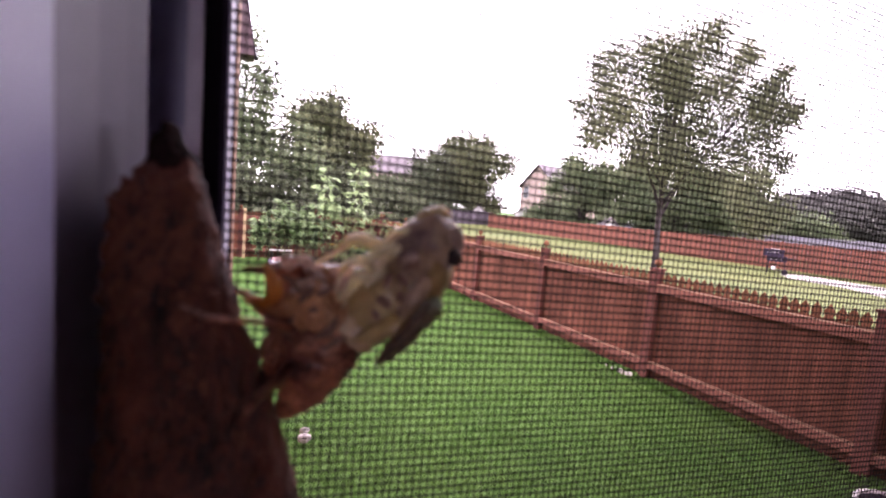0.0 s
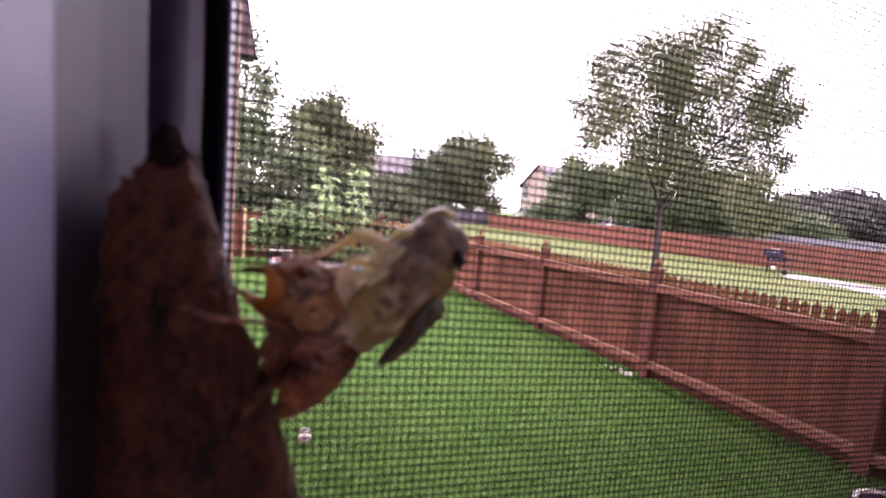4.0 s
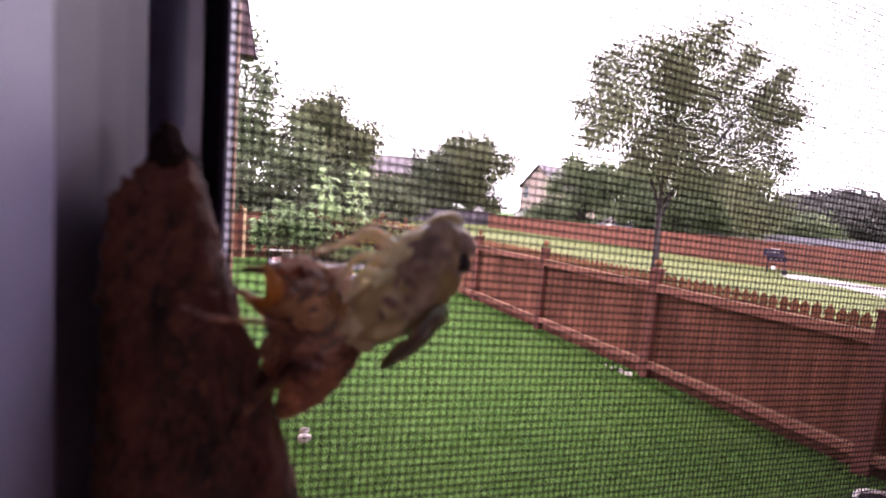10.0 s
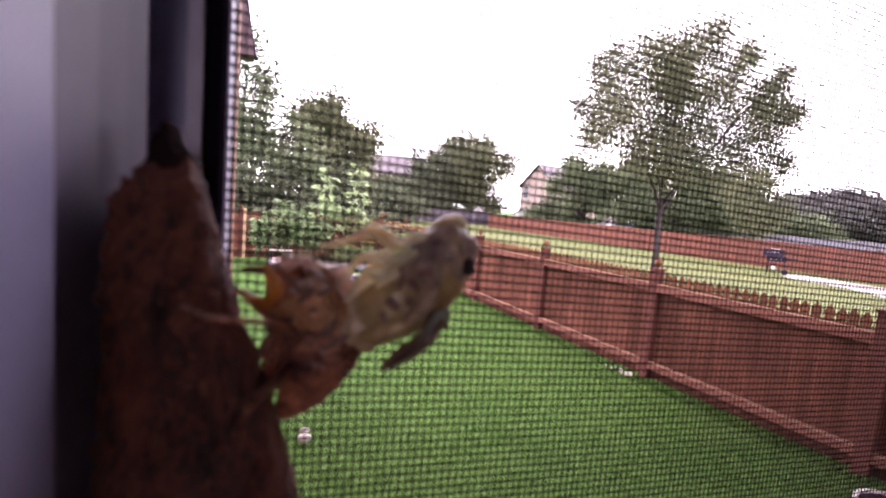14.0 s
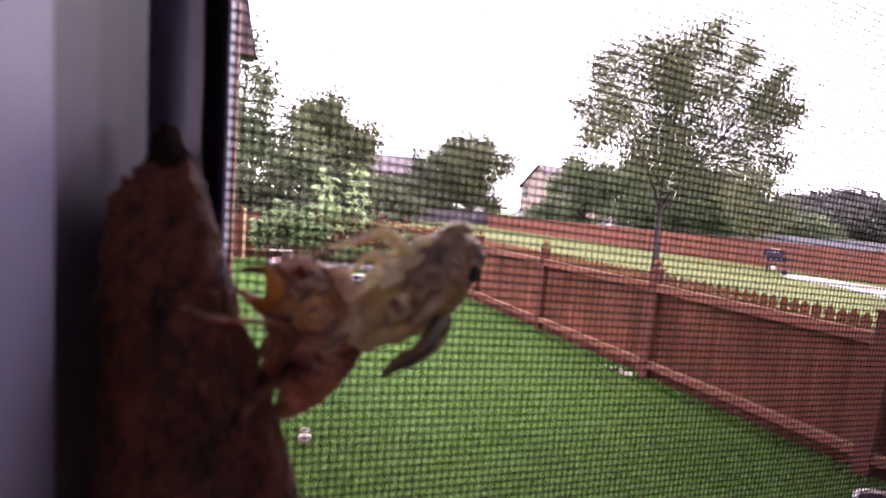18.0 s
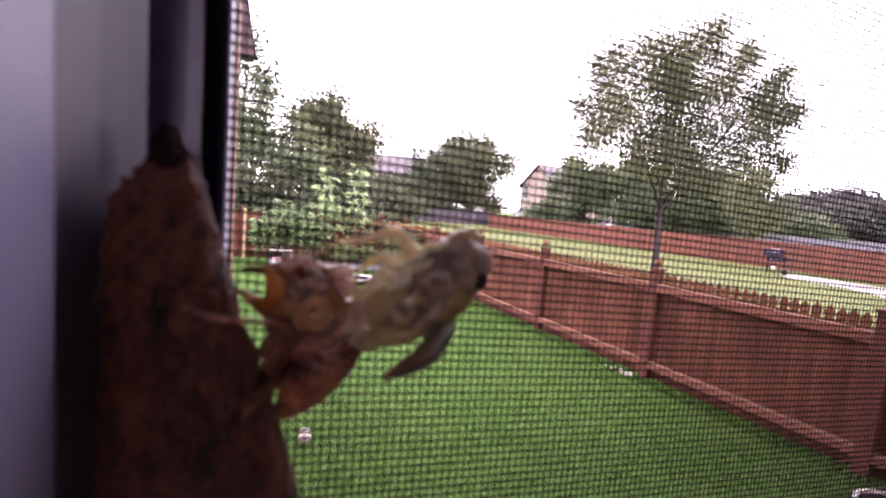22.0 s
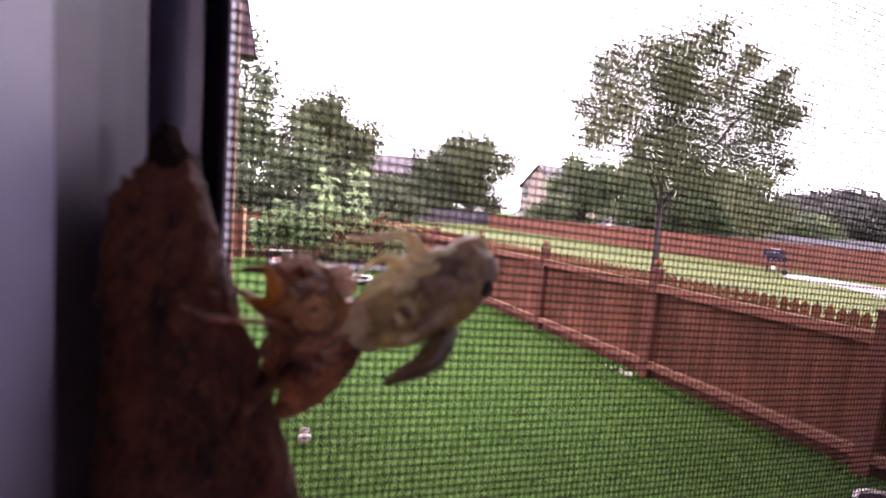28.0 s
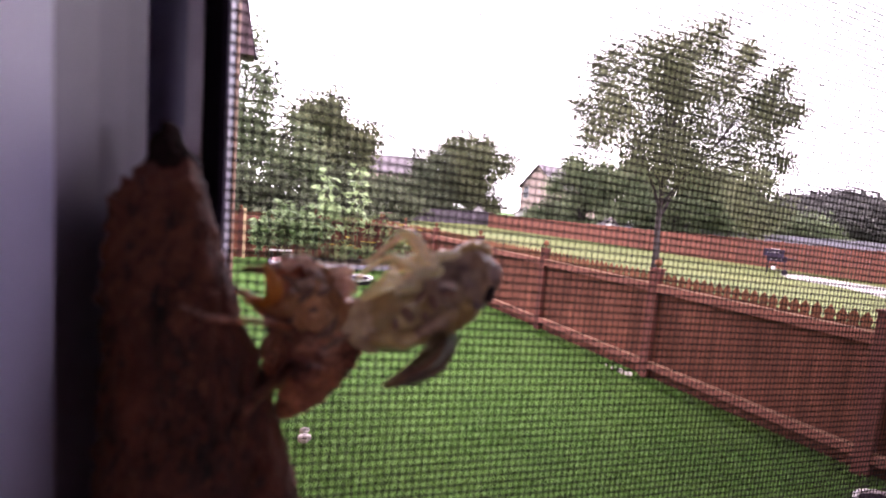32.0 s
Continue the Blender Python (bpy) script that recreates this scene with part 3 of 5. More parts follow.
    for i in range(int((zb - za) / PITCH_Z)):
        z = za + WIRE_Z0 + i * PITCH_Z
        wire(Vector((x0, y + WIRE_R * 1.9, z)), Vector((x1, y + WIRE_R * 1.9, z - 0.05 * (x1 - x0))), Yv, Z, WIRE_R * 1.05)
    tagged(part("mesh", bm, M_WIRE, s, "dark woven wire cloth"), kind="stuff")


SCREEN_Y, WIRE_R, PITCH_X, PITCH_Z, WIRE_X0, WIRE_Z0 = 0.078, 0.000198, 0.00145, 0.00159, 0.0008, 0.00109


# ---- the bark ----
BARK_LEFT = ((0.0072, -0.0131), (0.005, -0.0143), (0.0024, -0.0146), (0.0014, -0.0153), (-0.0008, -0.0159), (-0.0025, -0.0168), (-0.0029, -0.0175), (-0.0048, -0.0178), (-0.0078, -0.0182), (-0.0171, -0.0182), (-0.0234, -0.0184), (-0.0352, -0.0191), (-0.34, -0.026))
BARK_RIGHT = ((0.0072, -0.0122), (0.0041, -0.0110), (0.0025, -0.0098), (-0.0005, -0.0091), (-0.0042, -0.0081), (-0.0077, -0.0070), (-0.0133, -0.0056), (-0.0181, -0.0039), (-0.022, -0.0022), (-0.0274, -0.0004), (-0.0382, 0.0028), (-0.055, 0.0072), (-0.34, 0.02))


def bark_edges(z):
    """Left and right edge of the bark at the height z."""
    return [float(np.interp(-z, [-q[0] for q in e], [q[1] for q in e])) for e in (BARK_LEFT, BARK_RIGHT)]


def bark_depth(z):
    return 0.0012 + 0.0040 * (1 - math.exp(-(0.0072 - z) / 0.008))


def bark():
    """A rough wedge of bark standing on the sill against the stop, narrowing to a broken tip."""
    t = thing("bark", HOUSE, "rough dark brown piece of bark standing on the window sill", "bark")
    bm = bmesh.new()
    nu = 150
    zs = [WIN_B + (-0.05 - WIN_B) * k / 30 for k in range(30)] + [-0.05 + 0.0572 * k / 210 for k in range(211)]
    rings = []
    for z in zs:
        d = 0.0072 - z
        left, right = bark_edges(z)
        left += 0.0005 * noise.noise(Vector((0.3, 0, z * 520))) + 0.0003 * noise.noise(Vector((0.3, 3, z * 1500)))
        right += 0.0004 * noise.noise(Vector((4.3, 1, z * 480))) + 0.0003 * noise.noise(Vector((2.3, 3, z * 1500)))
        th = bark_depth(z)
        yc = 0.0626 - th
        left, right = left * yc / 0.0565, right * yc / 0.0565
        ring = []
        for k in range(nu):
            a = 2 * math.pi * k / nu
            ca, sa = math.cos(a), math.sin(a)
            x = (left + right) / 2 + (right - left) / 2 * math.copysign(abs(ca) ** 0.75, ca)
            y = yc + th * math.copysign(abs(sa) ** 0.8, sa)
            e = 0.0012 * noise.noise(Vector((x * 380, y * 380, z * 120))) + 0.0007 * noise.noise(Vector((x, y, z * 0.6)) * 1100)
            e += 0.0016 * (0.35 - abs(noise.noise(Vector((x * 520, y * 260, z * 75))))) + 0.0004 * noise.noise(Vector((x, y, z)) * 2600)
            e *= min(1, 0.3 + d / 0.012)
            ring.append(bm.verts.new((x + e * ca * 0.4, min(y + e * sa * 1.2, 0.0638), z)))
        rings.append(ring)
    for a, b in zip(rings, rings[1:]):
        for k in range(nu):
            bm.faces.new((a[k], a[(k + 1) % nu], b[(k + 1) % nu], b[k]))
    bm.faces.new(rings[0][::-1])
    bm.faces.new(rings[-1])
    # the tip's faces take the bark with shade painted in
    for f in bm.faces:
        c = f.calc_center_median()
        f.material_index = 1 if c.z > 0.0022 + 0.0016 * noise.noise(c * 420) else 0
    part("core", bm, [M_BARK, M_BARK_TIP], t, smooth=True)
    rng = random.Random(12)
    for k in range(230):
        z = -0.001 - 0.040 * rng.random() ** 1.5
        left, right = bark_edges(z)
        f = rng.uniform(0.1, 0.86)
        x = left + (right - left) * f
        bm = bmesh.new()
        sx, sz = rng.uniform(0.0004, 0.0011), rng.uniform(0.0006, 0.0022)
        th = bark_depth(z)
        yc = 0.0626 - th
        x *= yc / 0.0565
        th *= 1.0 * (1 - abs(2 * f - 1) ** 2.6) ** 0.5
        ball(bm, (0, 0, 0), (sx, 0.0005, sz), None, 3, 0.8, 2.2, k)
        o = part("bark_flake", bm, M_BARK_LIGHT if rng.random() < (0.65 if z > -0.014 else 0.3) else M_BARK, t, smooth=False)
        o.location = (x, yc - th, z)
        o.rotation_euler = (rng.uniform(-0.3, 0.3), rng.uniform(-0.5, 0.5), rng.uniform(-0.5, 0.5))


# ---- the insect ----
# pixel size and pivot that fit the insect to the camera's view
PX = 0.0000775
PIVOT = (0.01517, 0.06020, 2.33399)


def view_pose(x=0.0, y=0.0, z=0.0, turn=0.0):
    """A pose beside the bark turned like the camera, to fit its view: x to the right, y up, z towards the room."""
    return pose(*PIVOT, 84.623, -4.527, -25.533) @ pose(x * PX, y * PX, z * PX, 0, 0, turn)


def S(*p):
    return Vector(p) * PX


def lump(bm, c, r, turn=0.0, seed=0.0, rough=0.10, sub=5):
    """A soft wrinkled ellipsoid: broad swellings, folds across it, fine creases."""
    m = Matrix.Rotation(radians(turn), 4, "Z")
    res = bmesh.ops.create_icosphere(bm, subdivisions=sub, radius=1)
    for v in res["verts"]:
        q = v.co.copy()
        k = 1 + rough * noise.noise(q * 1.7 + Vector((seed, 0, seed))) + rough * 0.6 * noise.noise(Vector((q.x * 6, q.y * 3, q.z * 3)) + Vector((0, seed, 0)))
        k -= rough * 0.5 * abs(noise.noise(q * 4.5 + Vector((seed, seed, 1))))
        v.co = m @ Vector((q.x * r[0] * k, q.y * r[1] * k, q.z * r[2] * k)) + Vector(c)
    return bm


def P(x, y, z):
    """A point of the shell by its image position on the camera's sight line, z towards the room."""
    k = (800 - z) / 800
    return S(174 + (x - 784) * k, 119 + (441 - y) * k, z)


def shell():
    t = thing("cicada_shell", view_pose(), "amber split nymph shell of a cicada clinging to bark", "insect shell")

    def add(name, bm, m=M_SHELL, label=""):
        return part(name, bm, m, t, label, True)
    add("thorax", lump(bmesh.new(), P(566, 548, 8), S(60, 52, 54), -25, 3, 0.2), M_SHELL_TAN)
    add("waist", lump(bmesh.new(), P(548, 592, -4), S(84, 58, 54), -28, 7, 0.22), M_SHELL_DARK)
    add("underside", lump(bmesh.new(), P(506, 622, -2), S(34, 66, 46), -10, 11, 0.35), M_SHELL_DARK)
    bm = bmesh.new()
    p, r = curve_pts([P(604, 574, -6), P(588, 600, -6), P(566, 634, -6), P(545, 670, -4), P(520, 704, 0), P(490, 734, 4)], [46, 60, 58, 49, 34, 8], 9)
    r = [q * (1 + 0.035 * math.sin(i * 2 * math.pi / 5.6)) for i, q in enumerate(r)]
    tube(bm, [q for q in p], [q * PX for q in r], 30)
    for v in bm.verts:
        v.co += Vector((noise.noise(v.co / PX / 30), noise.noise(v.co / PX / 30 + Vector((7, 0, 0))), 0)) * 6 * PX
    add("abdomen", bm, M_SHELL_DARK, "ringed dark brown abdomen")
    add("head", lump(bmesh.new(), P(532, 494, 4), S(40, 33, 44), 15, 9, 0.32), M_SHELL_DARK)
    add("front_plate", lump(bmesh.new(), P(566, 494, 14), S(30, 27, 34), -30, 4, 0.3, 4), M_SHELL_TAN)
    add("mouth_shield", lump(bmesh.new(), P(506, 528, 4), S(22, 32, 32), 15, 5, 0.35, 4), M_SHELL_DARK)
    for z in (34, -36):
        bm = bmesh.new()
        ball(bm, P(512, 466, z), S(15, 14, 15), None, 3, 0.15, 2, z)
        # pale colour carries the whitish highlight of the eye dome
        add("eye", bm, M_SHELL_PALE, "empty eye dome with a whitish highlight painted in")
    for k, (c, r, tw) in enumerate((((538, 462, 30), (20, 8, 14), -8), ((552, 478, 40), (17, 8, 10), -35), ((530, 506, 46), (17, 8, 9), 35), ((572, 500, 40), (9, 20, 9), 25),
                                    ((548, 500, 48), (13, 8, 8), 10), ((598, 486, 22), (26, 13, 14), 12), ((612, 508, 26), (20, 15, 12), -35), ((594, 530, 36), (8, 34, 14), 22), ((600, 560, 38), (8, 30, 12), -10))):
        add("torn_flap", lump(bmesh.new(), P(*c), S(*r), tw, k, 0.35, 4), M_SHELL_PALE if k < 7 else M_SHELL, "pale torn flap of dry shell")
    for k, pp in enumerate(([(540, 472, 44), (556, 486, 50), (578, 500, 48)], [(500, 488, 44), (516, 498, 50), (534, 520, 54)], [(556, 508, 54), (544, 520, 58), (528, 536, 56)],
                            [(590, 505, 40), (576, 518, 52), (556, 520, 56)], [(545, 552, 60), (556, 548, 61), (562, 552, 60)], [(598, 556, 48), (580, 588, 52), (548, 600, 50)],
                            [(624, 590, 36), (596, 606, 48), (560, 622, 50)], [(520, 560, 50), (508, 584, 48), (520, 612, 46)])):
        bm = bmesh.new()
        limb(bm, [P(*q) for q in pp], [2 * PX, (6 + k % 3) * PX, 2 * PX], 8)
        add("crack", bm, M_SPOT, "dark brown fold in the dry shell")
    legs = (("foreleg", [(472, 470, 62), (478, 484, 70), (486, 502, 76), (486, 520, 74), (472, 534, 64), (452, 534, 52)], [5, 8, 13, 13, 9, 6], M_SHELL_LEG),
            ("foreleg_claw", [(488, 472, 56), (468, 477, 50), (448, 476, 34), (426, 474, 30)], [8, 7, 5, 3], M_SHELL_DARK),
            ("foreleg_thigh", [(508, 548, 44), (480, 544, 48), (454, 534, 44), (434, 522, 40), (414, 511, 36)], [11, 13, 11, 7, 4], M_SHELL),
            ("middle_leg", [(520, 584, 40), (478, 572, 150), (424, 568, 188), (372, 562, 208), (318, 542, 226)], [8, 5, 4.5, 4, 2], M_SHELL_DARK),
            ("middle_leg_far", [(505, 560, -24), (470, 556, -30), (440, 530, -34), (424, 512, -36)], [8, 7, 5, 3], M_SHELL_DARK),
            ("hind_leg", [(512, 650, 40), (484, 680, 120), (460, 700, 170), (436, 730, 196)], [10, 8, 6, 4], M_SHELL_DARK),
            ("hind_leg_far", [(500, 590, -10), (478, 612, -10), (462, 628, -14), (452, 632, -14)], [14, 12, 8, 3], M_SHELL_DARK))
    for nm, pp, rr, m in legs:
        bm = bmesh.new()
        limb(bm, [P(*q) for q in pp], [q * PX for q in rr], 12)
        for v in bm.verts:
            v.co += Vector((noise.noise(v.co / PX / 14), noise.noise(v.co / PX / 14 + Vector((5, 0, 0))), 0)) * 2.5 * PX
        add(nm, bm, m)
    return t


OUT = pose(24 * math.cos(radians(17)) * PX, 24 * math.sin(radians(17)) * PX, 0, 0, 0, 17).inverted()


def Q(x, y, z):
    """A point of the insect by its image position as it hangs at the end, in the insect's own space."""
    return OUT @ P(x, y, z)


def loft(bm, stations, deep=0.95, seg=44, steps=9, rough=1.0, seed=0.0, folds=0.0):
    """A soft body through round stations (x, y, z, radius), with swellings, wrinkles and ring folds."""
    p, r = curve_pts([Q(x, y, z) for x, y, z, _ in stations], [q[3] for q in stations], steps)
    # round the radii off, so that no ring shows as a step
    for _ in range(3):
        r = [r[0]] + [(r[k - 1] + 2 * r[k] + r[k + 1]) / 4 for k in range(1, len(r) - 1)] + [r[-1]]
    rings = []
    for k, c in enumerate(p):
        d = (p[min(k + 1, len(p) - 1)] - p[max(k - 1, 0)]).normalized()
        up = Vector((-d.y, d.x, 0)).normalized()
        ring = []
        for a in range(seg):
            w = 2 * math.pi * a / seg
            q = up * math.cos(w) + Vector((0, 0, 1)) * math.sin(w) * deep
            v = c / PX + q * r[k] + Vector((seed * 31, seed * 17, 0))
            e = 4.5 * noise.noise(v / 34) + 2.4 * noise.noise(v / 15) + 1.1 * noise.noise(v / 6.5) - 2.2 * abs(noise.noise(v / 22 + Vector((5, 0, 0))))
            e = e * rough - folds * max(0.0, math.sin(k * 2 * math.pi / 7.0 + 0.8 * noise.noise(v / 40))) ** 3
            ring.append(bm.verts.new(c + q * (r[k] + e * min(1.0, r[k] / 24)) * PX))
        rings.append(ring)
    for a, b in zip(rings, rings[1:]):
        for k in range(seg):
            bm.faces.new((a[k], a[(k + 1) % seg], b[(k + 1) % seg], b[k]))
    bm.faces.new(rings[0][::-1])
    bm.faces.new(rings[-1])
    bmesh.ops.recalc_face_normals(bm, faces=bm.faces[:])
    return bm


def cicada():
    t = thing("cicada", view_pose(0, 0, 0, 40), "pale soft newly moulted cicada leaning out of its shell", "insect")

    def add(name, bm, m=M_PALE, label="", parent=None):
        return part(name, bm, m, parent or t, label, True)

    def wrinkled(pts, radii, seg=14, amp=2.2, steps=7):
        bm = bmesh.new()
        limb(bm, pts, [q * PX for q in radii], seg, steps=steps)
        for v in bm.verts:
            c = v.co / PX
            v.co += Vector((noise.noise(c / 13), noise.noise(c / 13 + Vector((5, 0, 0))), noise.noise(c / 13 + Vector((0, 7, 0))))) * amp * PX
        return bm
    add("abdomen", loft(bmesh.new(), [(520, 585, -8, 14), (545, 582, -8, 30), (590, 577, -6, 41), (625, 574, -4, 47), (660, 570, -2, 52), (690, 560, -2, 52), (715, 552, -4, 40)], 0.95, 44, 9, 0.9, 1, 3.0),
        M_ABDOMEN, "ringed pale abdomen still half in the shell")
    add("thorax", loft(bmesh.new(), [(644, 574, -4, 30), (664, 570, -4, 52), (700, 558, -4, 62), (738, 547, -6, 65), (775, 534, -6, 64), (806, 520, -6, 60), (828, 508, -6, 50), (846, 500, -6, 22)], 0.95, 52, 9, 1.2, 2, 1.6))
    add("collar_plate", loft(bmesh.new(), [(738, 526, 8, 12), (756, 520, 12, 40), (786, 510, 12, 54), (812, 504, 10, 52), (830, 500, 6, 34)], 0.92, 40, 8, 1.0, 3), M_HEAD, "tan soft collar plate")
    neck = Q(842, 506, 0)
    head = add("head", loft(bmesh.new(), [(786, 516, -4, 36), (806, 506, -4, 55), (828, 494, -4, 59), (846, 486, -4, 56), (858, 484, -4, 47), (867, 483, -4, 33), (872, 483, -4, 10)], 0.95, 48, 9, 0.8, 4), M_HEAD, "tan soft-skinned head")
    add("face", loft(bmesh.new(), [(800, 474, 0, 10), (814, 464, 2, 21), (830, 454, 2, 26), (846, 450, 0, 26), (858, 454, -2, 20), (864, 458, -2, 8)], 1.15, 36, 8, 0.6, 5, 1.6), M_PALE, "ridged swollen pale face", head)
    add("brow", loft(bmesh.new(), [(852, 462, 0, 12), (861, 476, 2, 22), (865, 494, 2, 24), (864, 510, 0, 15)], 1.4, 32, 8, 0.6, 6), M_FACE, "front of the face with shade painted in", head)
    add("cheek", loft(bmesh.new(), [(806, 540, 6, 10), (824, 534, 12, 26), (844, 524, 14, 26), (858, 516, 10, 10)], 1.0, 32, 8, 0.8, 7), M_FACE, "soft cheek with shade painted in", head)
    for z in (22, -44):
        bm = bmesh.new()
        ball(bm, Q(860, 519, z), S(17, 18, 16), None, 3, 0.06, 2.0, z)
        add("eye", bm, M_INK, "dark brownish black eye", head)
    bm = wrinkled([Q(846, 548, 12), Q(852, 543, 20), Q(856, 540, 26)], [3, 2.2, 1], 8, 0.5)
    add("antenna", bm, M_SPOT, "short bristle-like antenna", head)
    # swollen folds round the leg roots and along the flank
    for k, (pts, rr, m) in enumerate((
            (((716, 506, 46), (732, 492, 52), (752, 484, 50), (776, 482, 46), (796, 486, 42)), (5, 13, 12, 10, 4), M_PALE_LEG),
            (((700, 520, 50), (716, 508, 54), (734, 506, 56), (746, 512, 56)), (4, 12, 12, 5), M_PALE_LEG),
            (((640, 530, 36), (660, 516, 42), (684, 508, 44), (704, 506, 44)), (4, 9, 9, 4), M_PALE_LEG),
            (((760, 462, 22), (782, 456, 24), (804, 456, 24), (818, 448, 20)), (8, 12, 10, 5), M_PALE_LEG),
            (((650, 596, 40), (680, 600, 46), (712, 602, 48), (744, 594, 50)), (6, 17, 18, 8), M_PALE),
            (((738, 590, 54), (764, 578, 58), (790, 560, 54), (806, 544, 48)), (6, 15, 16, 8), M_HEAD))):
        add("skin_fold", wrinkled([Q(*q) for q in pts], rr, 16, 2.6), m, "cream soft fold of skin")
    for k, (c, r, tw) in enumerate((((767, 535, 66), (7, 14, 6), 10), ((792, 518, 66), (14, 7, 6), -20), ((722, 558, 66), (8, 13, 6), 20), ((744, 526, 67), (11, 6, 5), 35), ((700, 575, 62), (5, 10, 5), -10), ((752, 560, 66), (9, 5, 5), 50))):
        bm = bmesh.new()
        ball(bm, Q(*c), S(*r), Matrix.Rotation(radians(tw), 4, "Z"), 3, 0.5, 2.0, k)
        add("marking", bm, M_SPOT, "reddish brown mark on the flank")
    legs = []
    for nm, pp, rr in (("foreleg", [(776, 474, 26), (756, 462, 34), (744, 440, 40), (734, 424, 40), (720, 416, 40), (706, 420, 39)], [12, 13, 12, 11, 9.5, 7]),
                       ("middle_leg", [(752, 484, 44), (734, 476, 50), (718, 470, 52), (702, 460, 50), (688, 458, 48), (668, 466, 46), (648, 480, 42), (630, 496, 40)], [11, 11, 10, 9, 7, 5, 3.5, 2]),
                       ("hind_leg", [(728, 506, 50), (708, 496, 54), (694, 488, 54), (676, 496, 52), (658, 508, 48), (640, 522, 44)], [10, 10, 8, 6, 4, 2]),
                       ("foreleg", [(770, 470, -30), (752, 462, -38), (732, 458, -40), (712, 462, -36), (690, 472, -32)], [11, 10, 8, 6, 3]),
                       ("middle_leg", [(740, 482, -44), (718, 474, -48), (700, 478, -46), (680, 488, -42)], [10, 9, 6, 3])):
        root = Q(*pp[0])
        leg = add(nm, wrinkled([Q(*q) - root for q in pp], rr, 14, 1.4), M_PALE_LEG)
        leg.location = root
        legs.append(leg)
    knee = Q(708, 419, 39)
    shin = add("shin", wrinkled([Q(*q) - knee for q in ((708, 419, 39), (694, 430, 37), (678, 444, 35), (656, 460, 32), (642, 466, 31))], [7, 5, 4.2, 3.2, 1.8], 12, 0.8), M_SHIN, "thin pinkish lower leg with a hooked tip", legs[0])
    shin.location = knee - legs[0].location
    wings = []
    for z, sgn in ((46, 1), (-46, -1)):
        bm = bmesh.new()
        n, cols = 34, 17
        rows = []
        for i in range(n + 1):
            f = i / n
            wid = 30 * (1 - f) ** 0.75 * (0.55 + 0.45 * min(1, f * 3.5)) + 4
            row = []
            for k in range(cols):
                g = k / (cols - 1) * 2 - 1
                zz = (7 * math.sin(g * 6 + f * 7) + 3.5 * math.sin(g * 13 - f * 5)) * (1 - 0.8 * f) + 8 * noise.noise(Vector((f * 6, g * 3, sgn))) - 10 * g * g * (1 - f)
                row.append(bm.verts.new(S(-12 + 134 * f, g * wid * 0.74 + 11 * math.sin(f * 3) + 3 * noise.noise(Vector((f * 9, 0, g))), zz)))
            rows.append(row)
        for a, b in zip(rows, rows[1:]):
            for k in range(cols - 1):
                bm.faces.new((a[k], a[k + 1], b[k + 1], b[k]))
        bmesh.ops.solidify(bm, geom=bm.faces[:], thickness=7 * PX)
        bmesh.ops.recalc_face_normals(bm, faces=bm.faces[:])
        w = part("wing", bm, M_WING, t, "crumpled greenish wing bud", True)
        w.location = Q(783, 603, z)
        # the wing's x runs to its tip, its y towards the dark outer edge
        part("leading_edge", wrinkled([S(-10, 20, 2), S(25, 33, 2), S(63, 27, 2), S(96, 15, 2), S(123, 4, 0)], [4, 7, 8, 6, 3], 10, 1.0), M_WING_EDGE, w, "dark folded wing edge", True)
        part("wing_tip", wrinkled([S(60, 6, 5), S(88, 8, 5), S(122, 2, 0)], [5, 9, 4], 10, 1.0), M_WING_TIP, w, "brown folded wing tip", True)
        part("wing_vein", wrinkled([S(-6, 6, 6), S(25, 16, 8), S(60, 15, 6), S(88, 10, 4)], [3, 5, 5, 3], 8, 1.0), M_WING_TIP, w, "brown swollen vein", True)
        part("wing_root", wrinkled([S(-26, 8, -2), S(-8, 12, 2), S(20, 20, 2), S(44, 18, 0)], [6, 10, 9, 4], 16, 2.0), M_WING_ROOT, w, "pale green swollen wing root", True)
        wings.append(w)
    return t, wings, legs, head, neck, shin


# ---- garden and yards ----
def leafy_plant(name, base, spots, label, seed, size, count, leaf=None, group="", low=0.0):
    """Stems from the base to each spot, broad leaves along them from the height share low upwards."""
    rng = np.random.default_rng(seed)
    t = thing(name, Matrix.Translation(base), label, "plant", group)
    C, L, U = [], [], []
    for sx, sy, sz in spots:
        bm = bmesh.new()
        p0 = Vector((sx * 0.6, sy * 0.6, 0))
        p2 = Vector((sx, sy, sz))
        p1 = p0.lerp(p2, 0.5) + Vector(rng.normal(0, 0.05, 3))
        limb(bm, [p0, p1, p2], [0.016, 0.013, 0.006], 6, steps=4)
        part("stem", bm, M_STEM, t, smooth=True)
        for _ in range(count):
            f = low + (1 - low) * rng.random() ** 0.8
            q = p0.lerp(p2, f)
            d = rng.normal(size=3) * np.array((1, 1, 0.35))
            d /= np.linalg.norm(d)
            C.append(np.array(q) + d * size * rng.uniform(0.4, 1.2))
            L.append(size * rng.uniform(0.55, 1.25))
            U.append(d + np.array((0, 0, -0.45)))
    blades("leaves", C, L, U, leaf or M_LEAF_FRESH, t, rng, aspect=0.6, bend=0.3)
    return t


